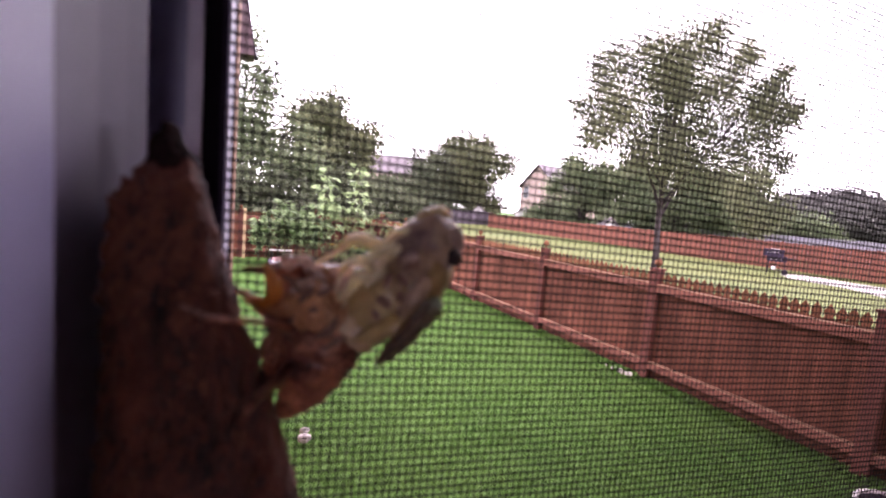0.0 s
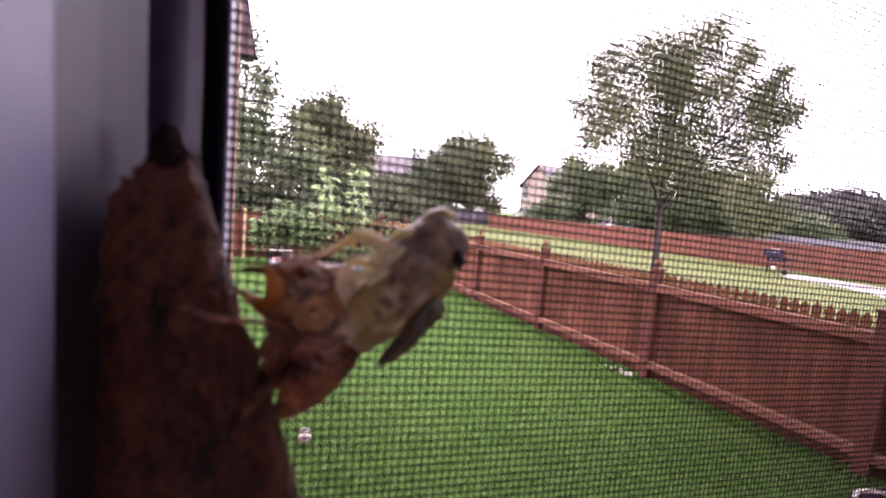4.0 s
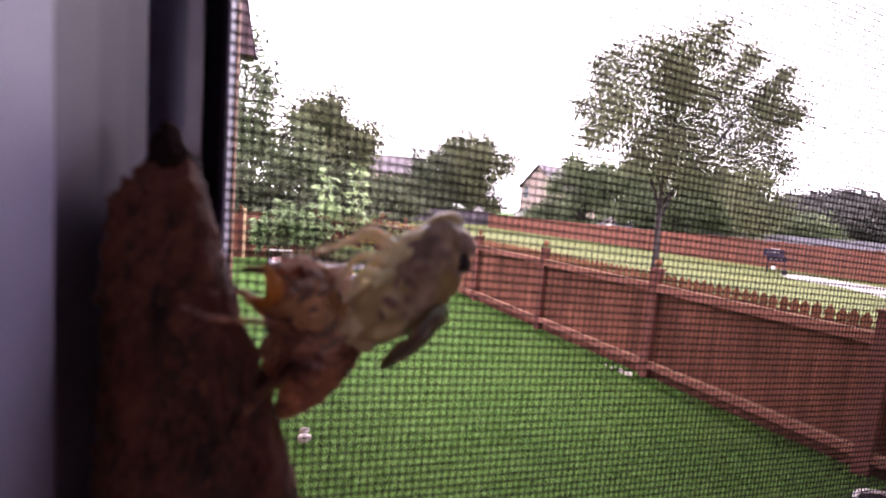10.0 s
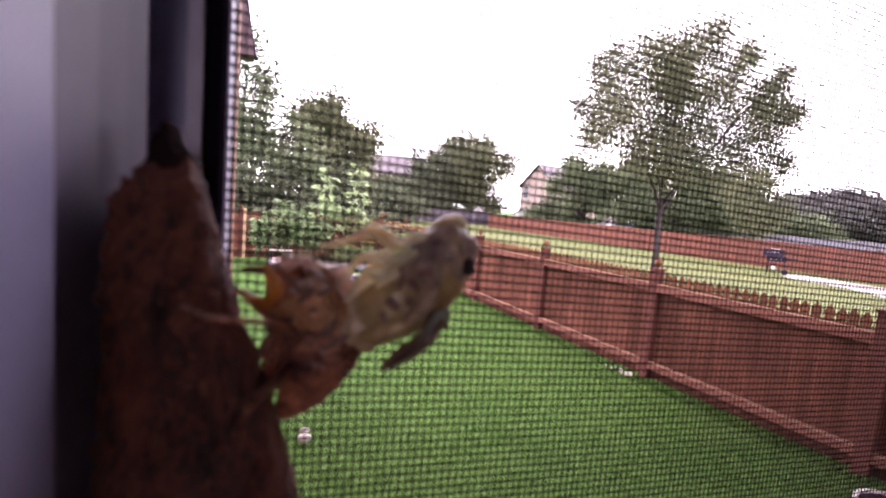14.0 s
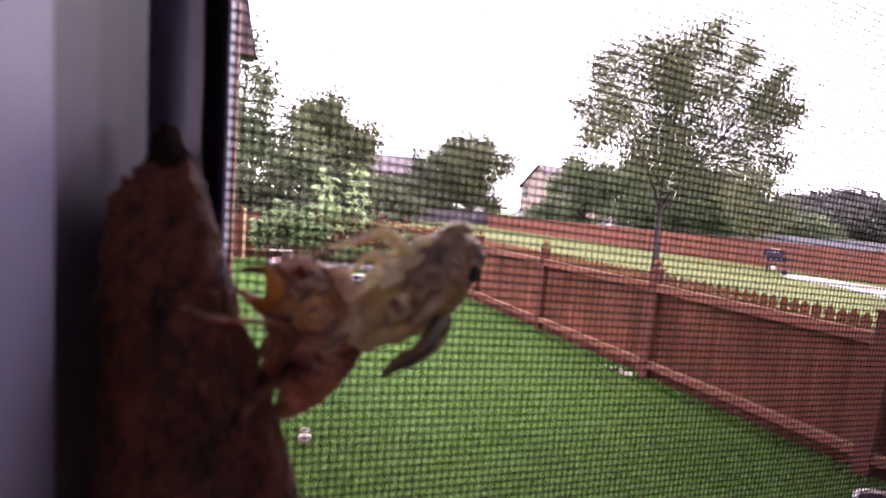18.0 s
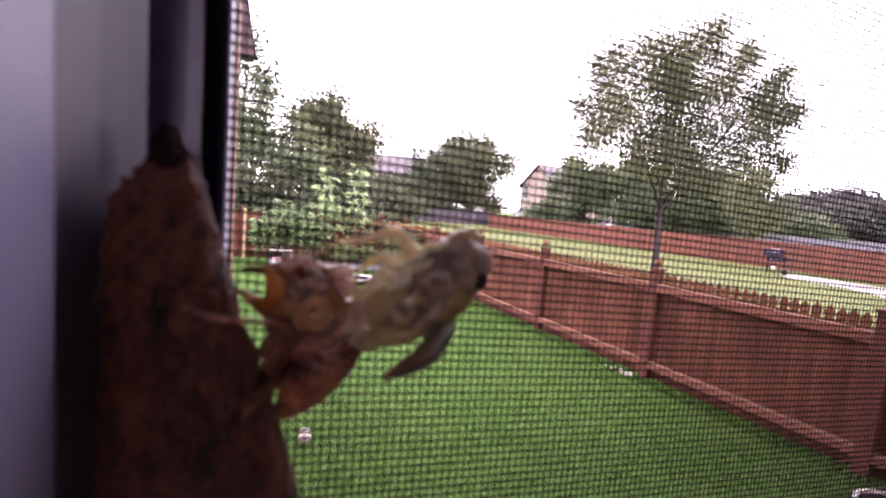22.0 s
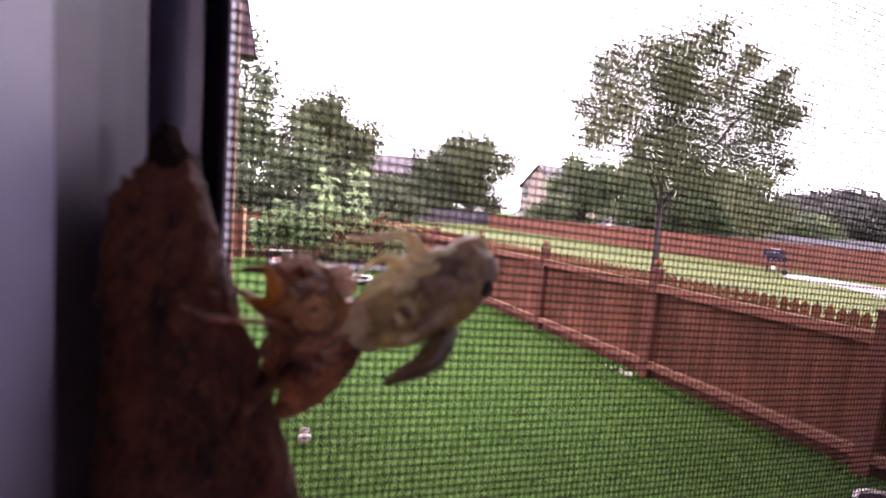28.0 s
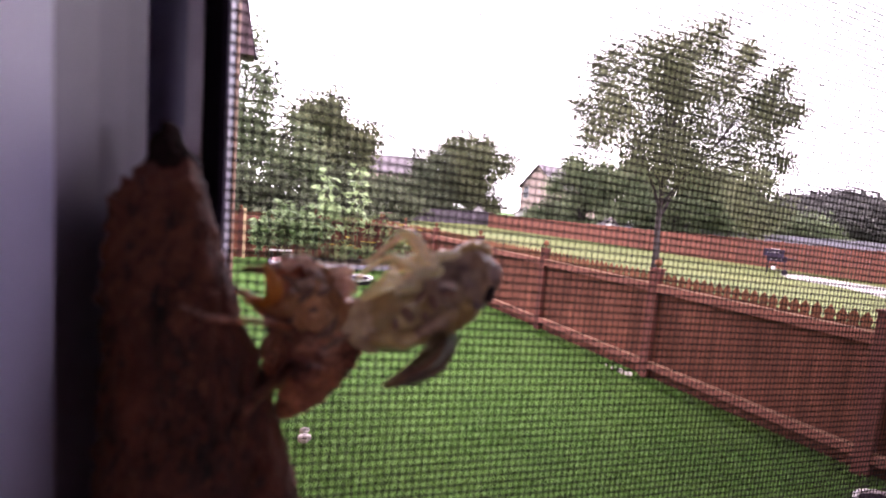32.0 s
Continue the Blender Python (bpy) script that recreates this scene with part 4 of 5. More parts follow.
def garden():
    bed = thing("raised_bed", pose(3.3, 15.2, 0), "low raised garden bed with pale edging boards", "garden bed")
    part("soil", boxed((-1.9, -0.55, 0), (1.9, 0.9, 0.16), 0.03), M_SOIL, bed)
    for lo, hi in (((-1.95, -0.6, 0), (1.95, -0.552, 0.19)), ((-1.95, 0.902, 0), (1.95, 0.95, 0.19)),
                   ((-1.95, -0.55, 0), (-1.902, 0.90, 0.19)), ((1.902, -0.55, 0), (1.95, 0.90, 0.19))):
        part("edging_board", boxed(lo, hi, 0.006), M_PALEFENCE, bed)
    rng = random.Random(4)
    for k, (x, y, h) in enumerate(((1.15, 15.7, 1.7), (1.6, 15.9, 1.95), (2.0, 15.6, 2.1), (2.4, 15.8, 2.0), (2.75, 15.6, 1.95))):
        spots = [(rng.uniform(-0.38, 0.38), rng.uniform(-0.35, 0.35), h * rng.uniform(0.62, 1.0)) for _ in range(8)]
        leafy_plant("bush", (x, y, 0.16 if y < 16.05 else 0.0), spots, "broad-leaved dark green garden bush in front of the fence", 20 + k, 0.2, 46, M_LEAF_BUSH, "garden bushes", 0.36)
    for k, (x, y, h) in enumerate(((3.08, 15.6, 3.2), (4.13, 15.6, 3.3), (3.3, 15.8, 2.35))):
        leafy_plant("sunflower", (x, y, 0.16), [(0, 0, h), (0.06, 0.08, h * 0.86)], "tall bright green sunflower plant not yet in bloom", 40 + k, 0.36, 26, M_LEAF_BRIGHT, "sunflowers", 0.45)
    for k, (x, y, h) in enumerate(((3.45, 15.7, 2.1), (3.85, 15.9, 2.0), (4.45, 15.7, 1.9))):
        spots = [(rng.uniform(-0.4, 0.4), rng.uniform(-0.3, 0.3), h * rng.uniform(0.75, 1.0)) for _ in range(6)]
        leafy_plant("bean_plant", (x, y, 0.16), spots, "loose light green climbing plant with bare stems", 50 + k, 0.14, 20, M_LEAF_FRESH, "climbing plants", 0.55)
    for k, (x, y, h, z) in enumerate(((3.58, 15.35, 0.95, 0.16), (4.05, 15.5, 0.7, 0.16), (4.55, 15.4, 0.75, 0.16), (5.25, 14.9, 1.75, 0.0), (5.3, 14.2, 1.85, 0.0), (5.35, 13.4, 1.75, 0.0), (5.2, 15.7, 2.0, 0.0))):
        spots = [(rng.uniform(-0.25, 0.25), rng.uniform(-0.25, 0.25), h * rng.uniform(0.6, 1.0)) for _ in range(7)]
        p = leafy_plant("flowering_plant", (x, y, z), spots, "leafy plant with a few yellow and pink flowers", 60 + k, 0.12, 22, M_LEAF_FRESH if k != 1 else M_LEAF_BUSH, "flowering plants", 0.15)
        for sx, sy, sz in spots[:3]:
            bm = bmesh.new()
            for a in range(7):
                m = Matrix.Translation((sx, sy, sz + 0.03)) @ Matrix.Rotation(a * 0.9, 4, "Z")
                ball(bm, m @ Vector((0.05, 0, 0)), (0.05, 0.026, 0.012), m.to_3x3().to_4x4(), 1)
            part("flower", bm, M_PINK if k in (4, 6) else M_YELLOW, p)
    pot = thing("flower_pot", pose(1.5, 15.0, 0), "small white flower pot beside the bed", "pot")
    bm = bmesh.new()
    lathe(bm, [(0.09, 0), (0.13, 0.2), (0.15, 0.24), (0.13, 0.24), (0.11, 0.18), (0.02, 0.17)], 20)
    part("bowl", bm, M_WHITE, pot, smooth=True)
    bm = bmesh.new()
    ball(bm, (0, 0, 0.27), (0.13, 0.12, 0.09), None, 3, 0.6, 3.0, 2)
    part("blossoms", bm, M_PINK, pot, "faded pink blossoms")
    b = thing("garden_bench", pose(1.7, 15.75, 0, 0, 0, -6), "small white slatted garden bench", "bench")
    for k in range(3):
        part("seat_slat", boxed((-0.36, -0.18 + 0.125 * k, 0.47), (0.36, -0.075 + 0.125 * k, 0.50), 0.006), M_WHITE, b)
    for sx in (-0.28, 0.28):
        part("leg", boxed((sx - 0.03, -0.16, 0), (sx + 0.03, 0.16, 0.468), 0.006), M_TRUNK, b)
    s = thing("stake", pose(0.62, 17.15, 0), "pale new wooden stake leaning by the fence", "stake")
    part("shaft", boxed((-0.045, -0.045, 0), (0.045, 0.045, 1.75), 0.008), M_NEWWOOD, s)
    tub = thing("round_tub", pose(3.36, 12.35, 0), "round dark tub with a white rim on the lawn", "tub")
    bm = bmesh.new()
    lathe(bm, [(0.40, 0), (0.46, 0.12), (0.47, 0.15), (0.42, 0.15), (0.40, 0.06), (0.02, 0.05)], 32)
    part("basin", bm, M_STEEL, tub, smooth=True)
    bm = bmesh.new()
    ring = [(0.47 * math.cos(a), 0.47 * math.sin(a), 0.165) for a in (2 * math.pi * k / 32 for k in range(33))]
    tube(bm, ring, [0.035] * 33, 8, cap=False)
    part("rim", bm, M_WHITE, tub, "white rounded rim", True)
    pot = thing("planter", pose(4.50, 1.28, 0), "dark planter with a pale rope-like rim", "planter")
    bm = bmesh.new()
    lathe(bm, [(0.18, 0), (0.23, 0.2), (0.265, 0.385), (0.24, 0.385), (0.21, 0.3), (0.02, 0.28)], 32)
    part("bowl", bm, M_STEEL, pot, smooth=True)
    bm = bmesh.new()
    ring = [(0.258 * math.cos(a), 0.258 * math.sin(a), 0.398 + 0.003 * math.sin(a * 22)) for a in (2 * math.pi * k / 88 for k in range(89))]
    tube(bm, ring, [0.015 + 0.003 * math.sin(k * 1.57) for k in range(89)], 8, cap=False)
    part("rim", bm, M_WHITE, pot, "pale twisted rim", True)
    for x, y, r in ((0.775, 4.40, 0.045), (0.745, 4.24, 0.06), (5.60, 4.70, 0.06), (5.58, 4.80, 0.05), (5.61, 4.90, 0.05), (5.58, 5.0, 0.04), (5.60, 5.16, 0.035)):
        bm = bmesh.new()
        ball(bm, (0, 0, r * 0.6), (r * 1.1, r, r * 0.75), None, 2, 0.3, 1.6, x)
        st = link("stone", bm, M_STONE, smooth=True)
        st.location = (x, y, 0)
        tagged(st, "small pale stone lying in the grass", "stone", "stones in the lawn")


def grill():
    g = thing("barbecue", pose(28.15, 14.75, 0.03, 0, 0, -63), "dark cart barbecue with a closed hood beside concrete", "barbecue")
    part("firebox", boxed((-0.42, -0.28, 0.72), (0.52, 0.28, 1.0), 0.06), M_STEEL, g)
    bm = bmesh.new()
    n = 12
    ends = []
    for x in (-0.62, 0.34):
        arc = [(0.34 * math.cos(a), 1.0 + 0.4 * math.sin(a)) for a in (math.pi * k / n for k in range(n + 1))]
        ends.append([bm.verts.new((x, y, z)) for y, z in arc])
    for k in range(n):
        bm.faces.new((ends[0][k], ends[0][k + 1], ends[1][k + 1], ends[1][k]))
    bm.faces.new(ends[0])
    bm.faces.new(ends[1])
    bm.faces.new((ends[0][0], ends[1][0], ends[1][n], ends[0][n]))
    bmesh.ops.recalc_face_normals(bm, faces=bm.faces[:])
    hood = part("hood", bm, M_STEEL, g, "dark closed rounded hood")
    bm = bmesh.new()
    limb(bm, [(-0.4, -0.3, 1.22), (-0.38, -0.4, 1.24), (0.1, -0.4, 1.24), (0.12, -0.3, 1.22)], [0.022] * 4, 8)
    part("hood_handle", bm, M_CHROME, hood, "pale metal handle")
    # pale strip standing in for the highlight on the hood
    part("hood_highlight", boxed((-0.3, -0.1, 1.395), (0.1, 0.1, 1.43), 0.01), M_CHROME, hood, "bright strip painted in as the hood's highlight")
    for sx in (-0.36, 0.46):
        for sy in (-0.22, 0.22):
            bm = bmesh.new()
            limb(bm, [(sx * 0.9, sy, 0.74), (sx, sy, 0.08)], [0.026, 0.026], 8)
            part("leg", bm, M_STEEL, g)
    part("lower_shelf", boxed((-0.36, -0.21, 0.22), (0.46, 0.21, 0.25), 0.004), M_STEEL, g)
    bm = bmesh.new()
    lathe(bm, [(0.1, -0.1), (0.12, -0.08), (0.12, 0.08), (0.1, 0.1)], 20)
    tank = part("gas_bottle", bm, M_WHITE, g, "pale gas bottle", True)
    tank.location = (-0.08, 0, 0.36)
    for sy in (-0.27, 0.27):
        bm = bmesh.new()
        lathe(bm, [(0.05, -0.03), (0.13, -0.03), (0.14, 0), (0.13, 0.03), (0.05, 0.03)], 20)
        wheel = part("wheel", bm, M_STEEL, g, "black plastic wheel", True)
        wheel.location = (0.46, sy, 0.14)
        wheel.rotation_euler = (math.pi / 2, 0, 0)
    part("side_shelf", boxed((0.53, -0.24, 0.9), (0.84, 0.24, 0.94), 0.012), M_STEEL, g)
    for k in range(3):
        bm = bmesh.new()
        lathe(bm, [(0.035, 0), (0.04, 0.02), (0.03, 0.045)], 14)
        knob = part("knob", bm, M_CHROME, g)
        knob.location = (-0.2 + 0.22 * k, -0.28, 0.86)
        knob.rotation_euler = (math.pi / 2, 0, 0)


def house(name, m, w, d, h, rise, label, wall_mat, roof_mat, windows):
    """A gabled house: walls with the gable on the local -y face, roof slabs, windows with frame and pane."""
    t = thing(name, m, label, "house")
    bm = bmesh.new()
    pr = [(-w / 2, 0), (w / 2, 0), (w / 2, h), (0, h + rise), (-w / 2, h)]
    f = [bm.verts.new((x, 0, z)) for x, z in pr]
    b = [bm.verts.new((x, d, z)) for x, z in pr]
    bm.faces.new(f)
    bm.faces.new(b[::-1])
    for i in range(5):
        j = (i + 1) % 5
        bm.faces.new((f[i], b[i], b[j], f[j]))
    part("wall", bm, wall_mat, t)
    for s in (-1, 1):
        bm = bmesh.new()
        over = 0.45
        k = rise / (w / 2)
        e = [(0, h + rise + 0.02), (s * (w / 2 + over), h - over * k + 0.02)]
        vs = [bm.verts.new((x, y, z + dz)) for dz in (0, 0.22) for y in (-over, d + over) for x, z in e]
        for q in ((0, 1, 3, 2), (4, 6, 7, 5), (0, 4, 5, 1), (2, 3, 7, 6), (0, 2, 6, 4), (1, 5, 7, 3)):
            bm.faces.new([vs[i] for i in q])
        part("roof", bm, roof_mat, t)
    for x, z, ww, hh in windows:
        p = part("window", boxed((x - ww / 2 - 0.1, -0.06, z - hh / 2 - 0.1), (x + ww / 2 + 0.1, 0.02, z + hh / 2 + 0.1), 0.01), M_WHITE, t)
        part("pane", boxed((x - ww / 2, -0.075, z - hh / 2), (x + ww / 2, -0.062, z + hh / 2)), M_GLASS_DARK, p)
    return t


def near_eave():
    """The corner of a roof edge beyond the window: a wall with a sloping brown fascia above it."""
    t = thing("house_wing", pose(-0.09, 6.0, 0), "corner of a brown-trimmed house wing, its unseen bulk added as shade", "house")
    # wall, soffit and roof run on unseen, added to shade the near fence
    part("wall", boxed((-8.0, -5.3, 0), (-0.12, 0.0, 3.86)), M_BRICK, t)
    bm = bmesh.new()
    vs = []
    for y in (-0.25, 0.02):
        for x, z in ((-0.4, 3.87), (0.335, 3.87), (0.325, 3.95), (0.10, 5.2), (-0.4, 5.2)):
            vs.append(bm.verts.new((x, y, z)))
    bm.faces.new(vs[:5])
    bm.faces.new(vs[5:][::-1])
    for i in range(5):
        j = (i + 1) % 5
        bm.faces.new((vs[i], vs[5 + i], vs[5 + j], vs[j]))
    bmesh.ops.recalc_face_normals(bm, faces=bm.faces[:])
    part("fascia", bm, M_TRIM, t, "brown painted fascia")
    bm = bmesh.new()
    vs = [bm.verts.new((x, y, z)) for y in (-5.3, 0.02) for x, z in ((-8.0, 5.204), (-0.42, 5.204), (-0.9, 5.3), (-4.2, 5.9), (-8.0, 5.3))]
    bm.faces.new(vs[:5])
    bm.faces.new(vs[5:][::-1])
    for i in range(5):
        j = (i + 1) % 5
        bm.faces.new((vs[i], vs[5 + i], vs[5 + j], vs[j]))
    part("roof", bm, M_SHINGLE, t)
    part("soffit", boxed((-8.0, -5.3, 3.862), (-0.41, 0.02, 5.2)), M_TRIM, t)
    bm = bmesh.new()
    limb(bm, [(0.362, 0.03, 3.9), (0.326, 0.03, 4.1), (0.128, 0.03, 5.2)], [0.012] * 3, 8)
    part("gutter_edge", bm, M_STEEL, t, "thin dark drip edge")


def distance():
    board_fence("board_fence", (33.0, -10, 0), (33.0, 54, 0), 1.78, M_CEDAR2, "long reddish cedar board fence across the next yard")
    board_fence("board_fence", (33.0, 54.06, 0), (37.3, 59.8, 0), 1.9, M_CEDAR2, "reddish board fence turning towards the end of the yard")
    board_fence("board_fence", (5.0, 60, 0), (37.3, 60, 0), 2.0, M_GREYFENCE, "weathered greyish board fence at the end of the yard")
    board_fence("board_fence", (48.0, 14, 0), (48.0, 52, 0), 2.2, M_PALEFENCE, "pale lavender-grey board fence beyond the red one")
    house("house", pose(46.6, 61.6, 0, 0, 0, -85), 8.4, 12, 6.9, 3.4, "pale two-storey gabled house behind trees", M_SIDING, M_SHINGLE, [(-2.9, 5.9, 1.1, 1.9), (1.1, 2.6, 1.2, 1.3)])
    house("house", pose(18.6, 71.0, 0, 0, 0, -106), 8, 10, 6.9, 2.6, "low house with a lavender-grey shingle roof", M_SIDING, M_SHINGLE, [(1.5, 2.2, 1.2, 1.3)])

    def mass(c, r, n, seed):
        g = np.random.default_rng(seed)
        out = []
        for _ in range(int(n * 2.3)):
            d = g.normal(size=3)
            d /= np.linalg.norm(d)
            q = g.uniform(0.25, 0.97) ** 0.8
            out.append((tuple(np.array(c) + d * np.array(r) * q), tuple(np.array(r) * g.uniform(0.14, 0.32))))
        return out
    for k, (x, y, w, h) in enumerate(((36.3, 62.8, 1.6, 2.0), (39.3, 54.5, 3.0, 2.1), (42.6, 46.4, 2.4, 1.9), (36.4, 35.2, 1.8, 1.5))):
        house("shed", pose(x, y, 0, 0, 0, -35), w, 3.0, h, 0.9, "small white garden shed showing over the fence" if k != 2 else "small dark garden shed showing over the fence",
              M_WHITE if k != 2 else M_STEEL, M_SHINGLE, [(0.3, 1.5, 0.6, 0.6)])
    # light tree at the edge of the house, rounded tree, and the row of trees behind the yards
    tree("tree", (0.6, 27.0, 0), 10, mass((0.3, 0, 5.8), (2.2, 1.9, 4.1), 14, 1), "airy light green tree behind the back fence", M_LEAF, 0.17, 44, 14, 11, 0.14)
    tree("tree", (2.6, 25.5, 0), 6.5, mass((0, 0, 3.6), (2.2, 1.6, 2.6), 12, 2), "dense green tree behind the back fence", M_LEAF, 0.19, 40, 14, 12, 0.14)
    tree("tree", (6.9, 35.4, 0), 10, mass((0, 0, 6.2), (4.1, 3.4, 3.7), 20, 3), "rounded green tree behind the garden", M_LEAF_OLIVE, 0.22, 42, 14, 13, 0.25)
    tree("tree", (26.2, 63.0, 0), 10, mass((0, 0, 6.1), (2.9, 2.4, 4.2), 9, 4), "slim green tree beside a house roof", M_LEAF_DARK, 0.3, 26, 13, 14, 0.2)
    tree("tree", (22.6, 63.0, 0), 6.3, mass((0, 0, 3.3), (6.2, 2.4, 2.9), 13, 5), "dark green tree row behind the fence", M_LEAF_DARK, 0.32, 30, 13, 15, 0.2)
    tree("tree", (36.0, 66.2, 0), 14.8, mass((0, 0, 7.6), (7.4, 5.0, 7.0), 20, 6), "broad dark green tree behind the end fence", M_LEAF_OLIVE, 0.3, 24, 14, 16, 0.3)
    tree("tree", (30.4, 66.0, 0), 10.7, mass((0, 0, 5.7), (4.3, 3.6, 5.0), 12, 42), "dark green tree behind the end fence", M_LEAF_DARK, 0.3, 26, 14, 22, 0.2)
    tree("tree", (38.0, 41.5, 0), 9.6, mass((0, 0, 5.3), (3.8, 3.4, 4.7), 12, 7), "green tree behind the red fence", M_LEAF, 0.26, 44, 15, 17, 0.25)
    tree("tree", (40.5, 38.0, 0), 9, mass((0, 0, 5.0), (4.4, 4.0, 4.5), 12, 8), "green tree behind the red fence", M_LEAF, 0.26, 44, 15, 18, 0.25)
    tree("tree", (44.5, 34.0, 0), 9, mass((0, 0, 5.0), (4.4, 4.2, 4.5), 12, 9), "green tree behind the red fence", M_LEAF, 0.26, 44, 15, 19, 0.25)
    tree("tree", (47.0, 29.5, 0), 9.6, mass((0, 0, 5.2), (4.2, 4.0, 4.6), 12, 10), "green tree behind the red fence", M_LEAF, 0.26, 44, 15, 20, 0.25)
    tree("tree", (34.9, 20.0, 0), 7.2, mass((0, 0, 4.1), (2.3, 2.3, 3.2), 12, 41), "light green tree against the red fence", M_LEAF_OLIVE, 0.19, 36, 14, 21, 0.06)
    # low growth under the treeline behind the fences
    for k, (x, y, rx, rz) in enumerate(((0.6, 22.5, 1.8, 1.7), (3.4, 24.0, 2.2, 1.9), (6.6, 27.0, 2.6, 2.0), (10.2, 32.0, 2.6, 1.9), (21.9, 62.6, 5.5, 2.6),
                                        (17.0, 62.5, 4.5, 2.2), (28.5, 63.0, 4.5, 2.3), (36.0, 47.0, 2.4, 1.3), (38.5, 46.5, 2.8, 2.2), (52.0, 37.0, 4.5, 2.4), (53.0, 31.0, 4.5, 2.6), (53.0, 25.0, 4.0, 2.3))):
        tree("shrub", (x, y, 0), rz * 1.6, mass((0, 0, rz), (rx, rx * 0.7, rz), 10, 70 + k), "low dense shrub behind the fence", M_LEAF if k % 2 and k > 3 else M_LEAF_DARK,
             0.14 + 0.0035 * y, 48, 15, 90 + k, 0.06, 0.2, 4, group="shrubs")
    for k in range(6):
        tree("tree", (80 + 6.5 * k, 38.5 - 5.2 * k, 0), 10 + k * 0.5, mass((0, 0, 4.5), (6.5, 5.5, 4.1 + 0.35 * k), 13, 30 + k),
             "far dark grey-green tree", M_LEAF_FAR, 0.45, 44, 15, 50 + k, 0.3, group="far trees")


AWAY, ASIDE = Vector((0.4377, 0.8991, 0)), Vector((0.8991, -0.4377, 0))
# each bough: where it leaves the trunk, how far it reaches back, and its leaf clumps (aside, height, radius), placed to
# fit the camera's view
BOUGHS = (
    (3.1, 0.5, ((-0.95, 6.51, 0.6), (-1.57, 6.92, 0.6), (-2.16, 6.32, 0.4), (-1.06, 7.42, 0.55), (-1.99, 7.34, 0.42), (-2.43, 6.99, 0.4))),
    (4.2, -0.3, ((-0.29, 6.56, 0.5), (0.42, 6.89, 0.6), (-0.48, 7.28, 0.6), (0.13, 7.69, 0.6), (1.1, 7.49, 0.4), (0.56, 7.99, 0.4), (1.08, 8.3, 0.26), (0.2, 7.05, 0.55), (-0.2, 6.3, 0.5))),
    (3.6, 0.8, ((0.78, 6.32, 0.5), (1.28, 6.82, 0.5), (1.64, 6.29, 0.45), (1.73, 7.04, 0.42), (1.86, 7.46, 0.38), (2.22, 7.55, 0.22), (1.99, 7.81, 0.16))),
    (2.9, -0.5, ((2.35, 6.15, 0.42), (2.75, 6.5, 0.36), (2.95, 5.95, 0.4), (3.0, 6.9, 0.27), (3.15, 7.12, 0.16), (3.35, 5.7, 0.34), (3.5, 6.2, 0.28), (3.75, 6.0, 0.16))),
    (2.7, -0.6, ((-1.3, 5.42, 0.5), (-1.54, 5.91, 0.5), (-1.81, 4.91, 0.5), (-2.11, 5.87, 0.45), (-2.34, 5.34, 0.42), (-2.37, 4.77, 0.36), (-2.8, 5.67, 0.34))),
    (2.6, 0.2, ((-0.04, 6.03, 0.4), (-0.46, 5.62, 0.45), (0.78, 5.62, 0.4), (0.37, 5.12, 0.5), (-0.67, 4.95, 0.5), (-1.1, 4.54, 0.45), (0.1, 5.5, 0.5), (0.35, 6.2, 0.5), (0.0, 4.8, 0.5))),
    (2.5, 0.9, ((1.23, 5.14, 0.36), (1.72, 5.7, 0.45), (1.84, 4.86, 0.5), (2.5, 5.62, 0.5), (2.48, 5.1, 0.42), (3.03, 5.24, 0.38), (3.21, 4.64, 0.36), (3.63, 4.44, 0.25))),
    (2.3, -0.5, ((-0.11, 4.33, 0.5), (0.53, 4.57, 0.55), (-0.76, 4.19, 0.5), (1.22, 4.44, 0.4), (2.28, 4.47, 0.45), (0.2, 3.85, 0.4), (1.5, 3.9, 0.4))),
)


def deeper(u, z, back):
    """A place in the crown: aside, height, and how far behind the trunk, scaled from the camera to keep the outline in
    its view.
    """
    k = 1 + back / 14.2
    return Vector((u * ASIDE.x * k, u * ASIDE.y * k, 2.35 + (z - 2.35) * k)) + AWAY * back + ASIDE * 0.47 * back


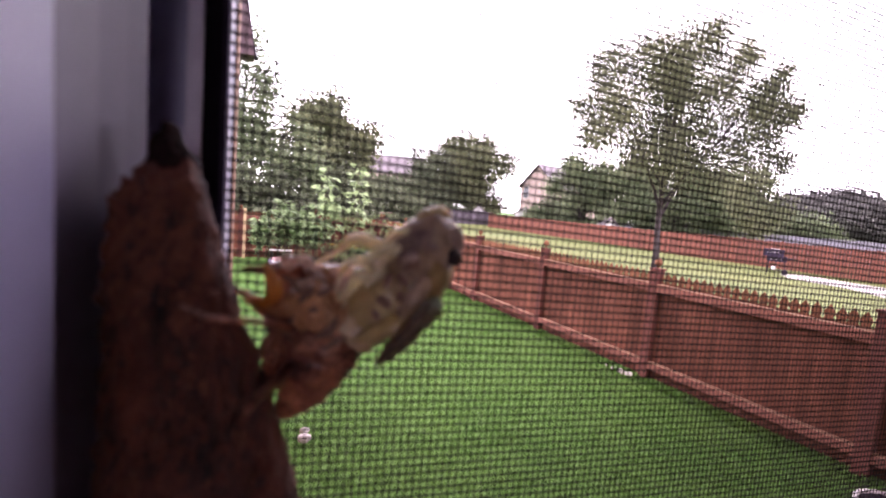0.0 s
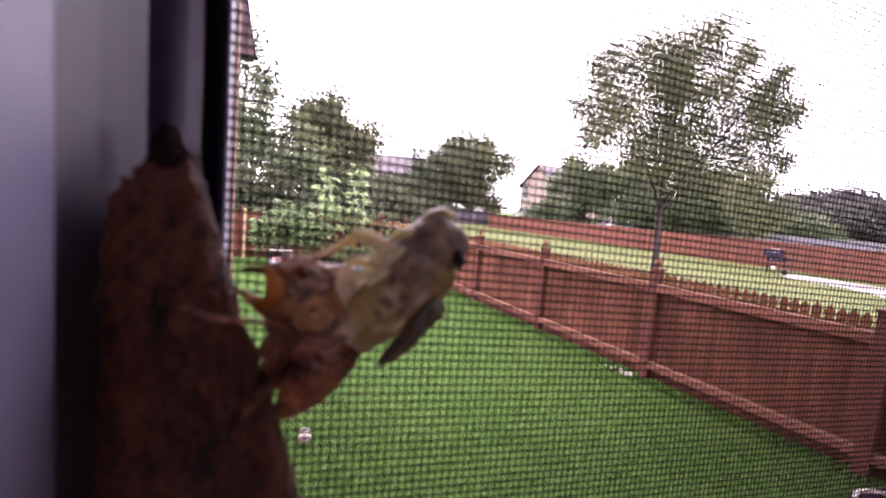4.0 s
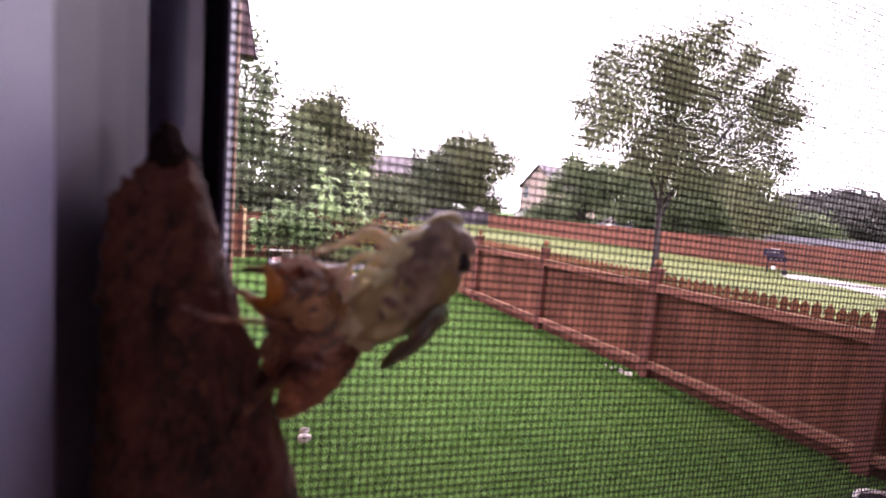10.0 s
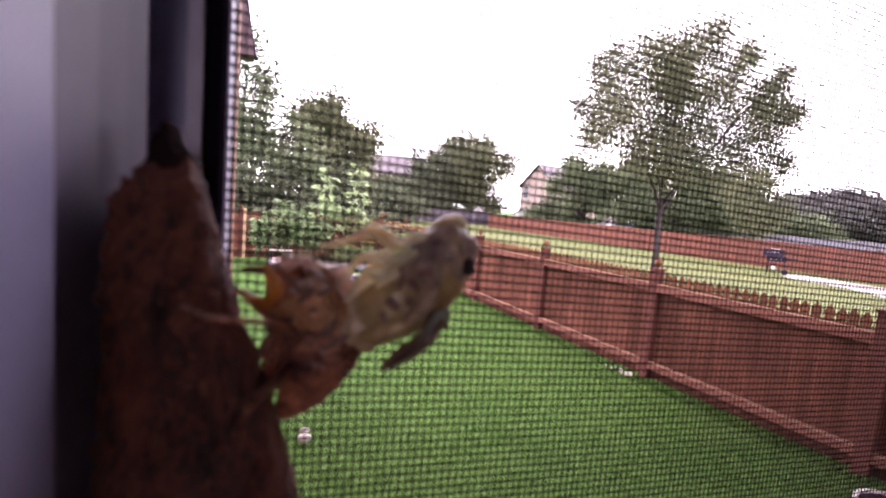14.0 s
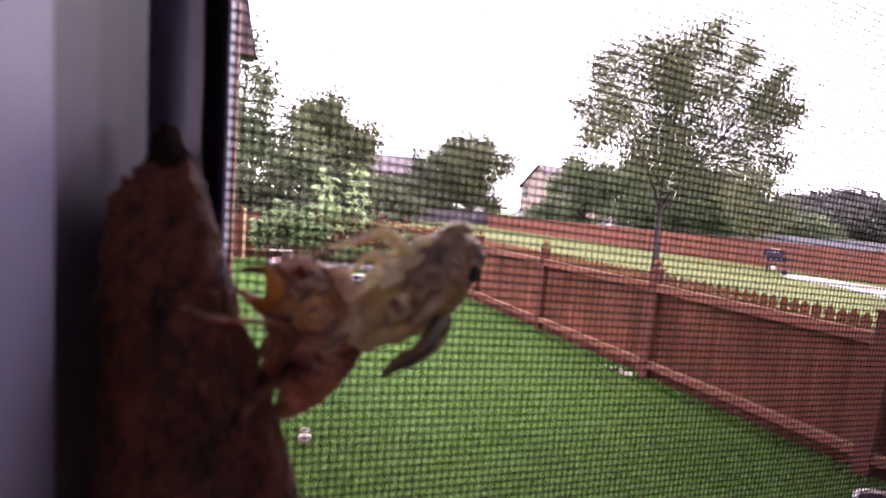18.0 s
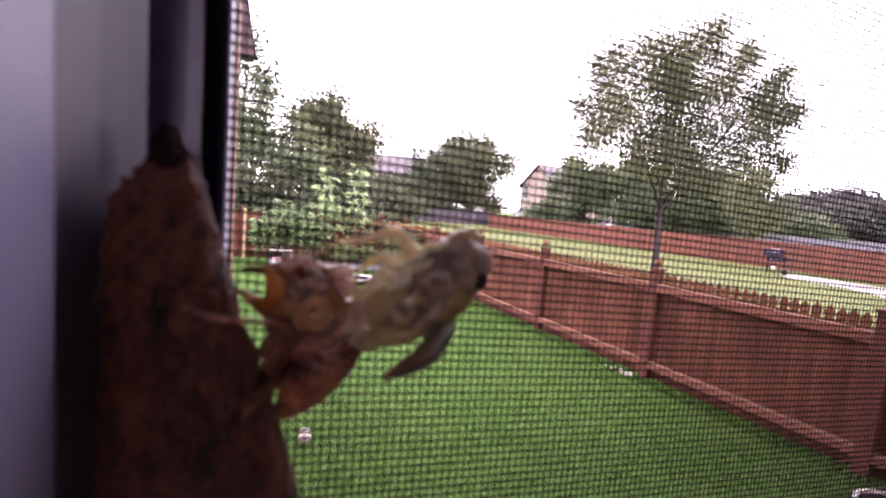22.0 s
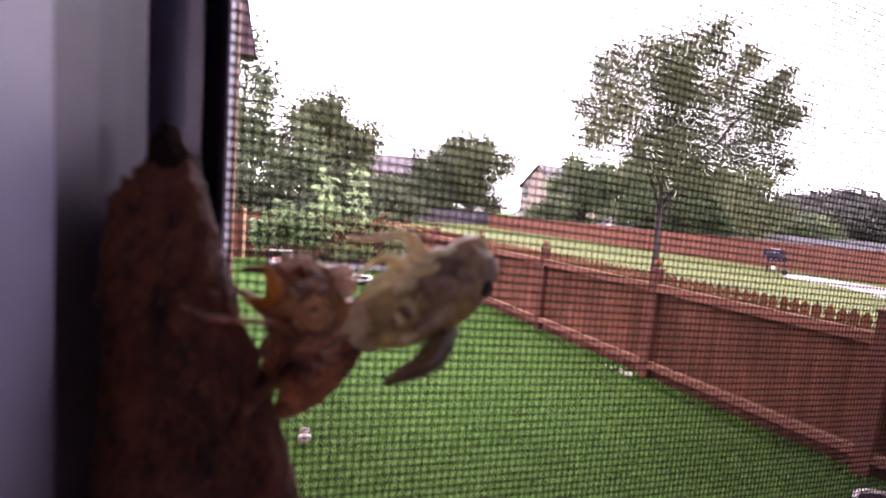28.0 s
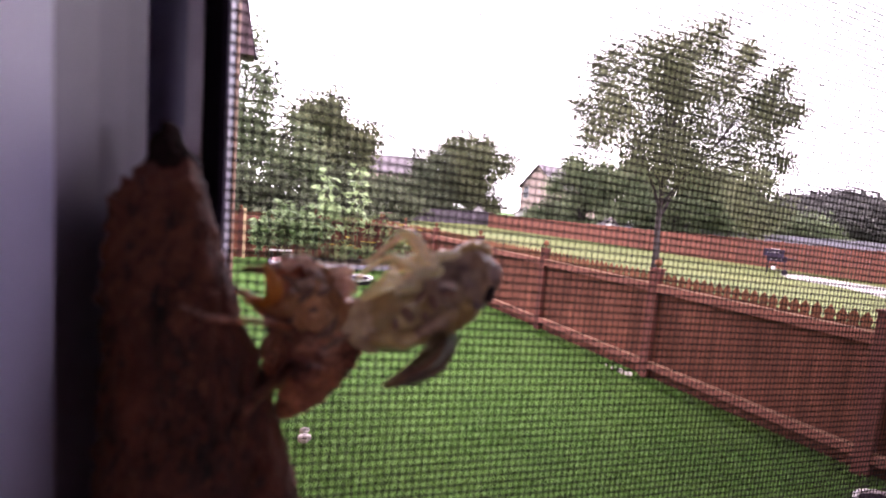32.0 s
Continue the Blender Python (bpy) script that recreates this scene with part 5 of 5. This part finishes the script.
def main_tree():
    """A slim trunk, eight long boughs with side branches, and the foliage of each bough as one part."""
    rng = np.random.default_rng(77)
    t = thing("shade_tree", Matrix.Translation((12.1, 9.75, 0)), "tall open-crowned shade tree with small olive leaves", "tree")
    bm = bmesh.new()
    limb(bm, [(0, 0, 0), (0.03, 0, 1.3), (0.0, 0.05, 2.6), (0.05, 0.02, 4.2), (0.1, -0.05, 6.0), (0.28, -0.1, 7.6)], [0.125, 0.095, 0.085, 0.06, 0.035, 0.008], 10, steps=4)
    part("trunk", bm, M_TRUNK, t, smooth=True)
    crowns = []
    for z0, back, clumps in BOUGHS:
        root = Vector((0.02, 0.03, z0))
        mid = root.lerp(deeper(clumps[0][0], clumps[0][1], back * 1.6), 0.62)
        bm = bmesh.new()
        C, S, U = [], [], []
        last = mid
        limb(bm, [root, root.lerp(mid, 0.5) + Vector((0, 0, 0.12)), mid], [0.05, 0.038, 0.026], 7, steps=4)
        for i, (u, z, r) in enumerate(clumps):
            c = deeper(u, z, back * 1.6 + rng.normal(0, 0.6))
            near = mid if i < 3 else last
            limb(bm, [near, near.lerp(c, 0.55) + Vector((0, 0, 0.1)), c], [0.024, 0.016, 0.006], 6, steps=3)
            if i % 2 == 0:
                last = c
            for _ in range(13):
                d = Vector(rng.normal(size=3)).normalized()
                tip = c + Vector((d.x, d.y, d.z * 0.8)) * r * rng.uniform(0.8, 1.3)
                limb(bm, [c, c.lerp(tip, 0.6) + Vector((0, 0, 0.04)), tip], [0.007, 0.005, 0.002], 4, steps=2)
                m = int(rng.integers(42, 80) * (r / 0.45) ** 1.4) + 10
                along = rng.uniform(0.25, 1.05, size=(m, 1))
                p = np.array(c) + (np.array(tip) - np.array(c)) * along + rng.normal(size=(m, 3)) * 0.34 * r ** 0.5
                C.append(p)
                S.append(rng.uniform(0.048, 0.098, size=m))
                U.append(np.array(d) * 0.6 + rng.normal(size=(m, 3)) * 0.7 + np.array((0, 0, -0.3)))
        part("limb", bm, M_TRUNK, t, smooth=True)
        crowns.append(blades("foliage", np.concatenate(C), np.concatenate(S), np.concatenate(U), M_LEAF_OLIVE, t, rng, aspect=0.72))
    return t, crowns


ground_sheet()
room()
window()
bark()
shell()
cicada_ob, wing_obs, leg_obs, head_ob, neck_at, shin_ob = cicada()
shade_tree, shade_crowns = main_tree()
near_eave()
distance()
garden()
grill()
grass()
near_fence("picket_fence", pose(FX, 1.95, 0), -3, 6, "reddish cedar picket fence with pointed tops and post finials", False)
near_fence("picket_fence", pose(FX - 0.06, 17.4, 0, 0, 0, 90), 0, 5, "reddish cedar picket fence behind the garden", True)


def motions():
    # the insect leans slowly back and slides out of its shell; its head nods against the turn, and the wing buds keep hanging
    rows = []
    # time, turn and slide, fitted in the camera's image plane
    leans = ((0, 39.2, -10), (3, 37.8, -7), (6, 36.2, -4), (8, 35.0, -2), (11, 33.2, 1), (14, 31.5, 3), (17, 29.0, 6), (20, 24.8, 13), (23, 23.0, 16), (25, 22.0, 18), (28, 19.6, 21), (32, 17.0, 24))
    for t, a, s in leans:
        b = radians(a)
        rows.append((t, view_pose(s * math.cos(b), s * math.sin(b), 0, a)))
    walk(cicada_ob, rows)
    walk(head_ob, [(t, Matrix.Translation(neck_at) @ Matrix.Rotation(radians(-0.68 * (a - 17)), 4, "Z") @ Matrix.Translation(-neck_at)) for t, a, s in leans])
    for w in wing_obs:
        x, y, z = w.location
        walk(w, [(t, pose(x + 0.2 * (a - 17) * PX, y + 0.2 * (a - 17) * PX, z, 12 + 3.4 * (a - 17), 0, 217 - a + 0.5 * (a - 17))) for t, a, s in leans])
    # the legs unfold slowly, with small twitches
    for k, leg in enumerate(leg_obs):
        x, y, z = leg.location
        walk(leg, [(t, pose(x, y, z, 0, 0, a + (1.5 if (k + i) % 3 == 0 else 0))) for i, (t, a) in enumerate(((0, 13), (3, 12), (6, 9), (9, 7), (12, 6), (14.5, 5), (17, 4), (20, 6), (23, 3), (28, 1), (32, 0)))])
    x, y, z = shin_ob.location
    walk(shin_ob, [(t, pose(x, y, z, 0, 0, a)) for t, a in ((0, -44), (6, -46), (12, -42), (17, -40), (20, -36), (25, -42), (28, -40), (30, -39), (30.7, -34), (31.3, -8), (32, 0))])
    # wind in the crown
    for k, crown in enumerate(shade_crowns):
        gain, lag = 0.8 + 0.15 * (k % 4), 0.25 * (k % 3)
        walk(crown, [(0 if t == 0 else 32 if t == 32 else t + lag, pose(0, 0, 0, 0, a * gain, 0)) for t, a in (
            (0, 0), (2, 0.35), (4, -0.1), (6, 0.55), (7.5, 0.1), (9, 1.1), (11, 0.2), (13, 0.1), (15, 0.5), (17, 0.0),
            (19, 0.05), (21, 0.1), (23, 0.15), (25, 0.6), (27, 1.2), (28, 0.9), (30, 0.1), (32, 0.1))])


motions()
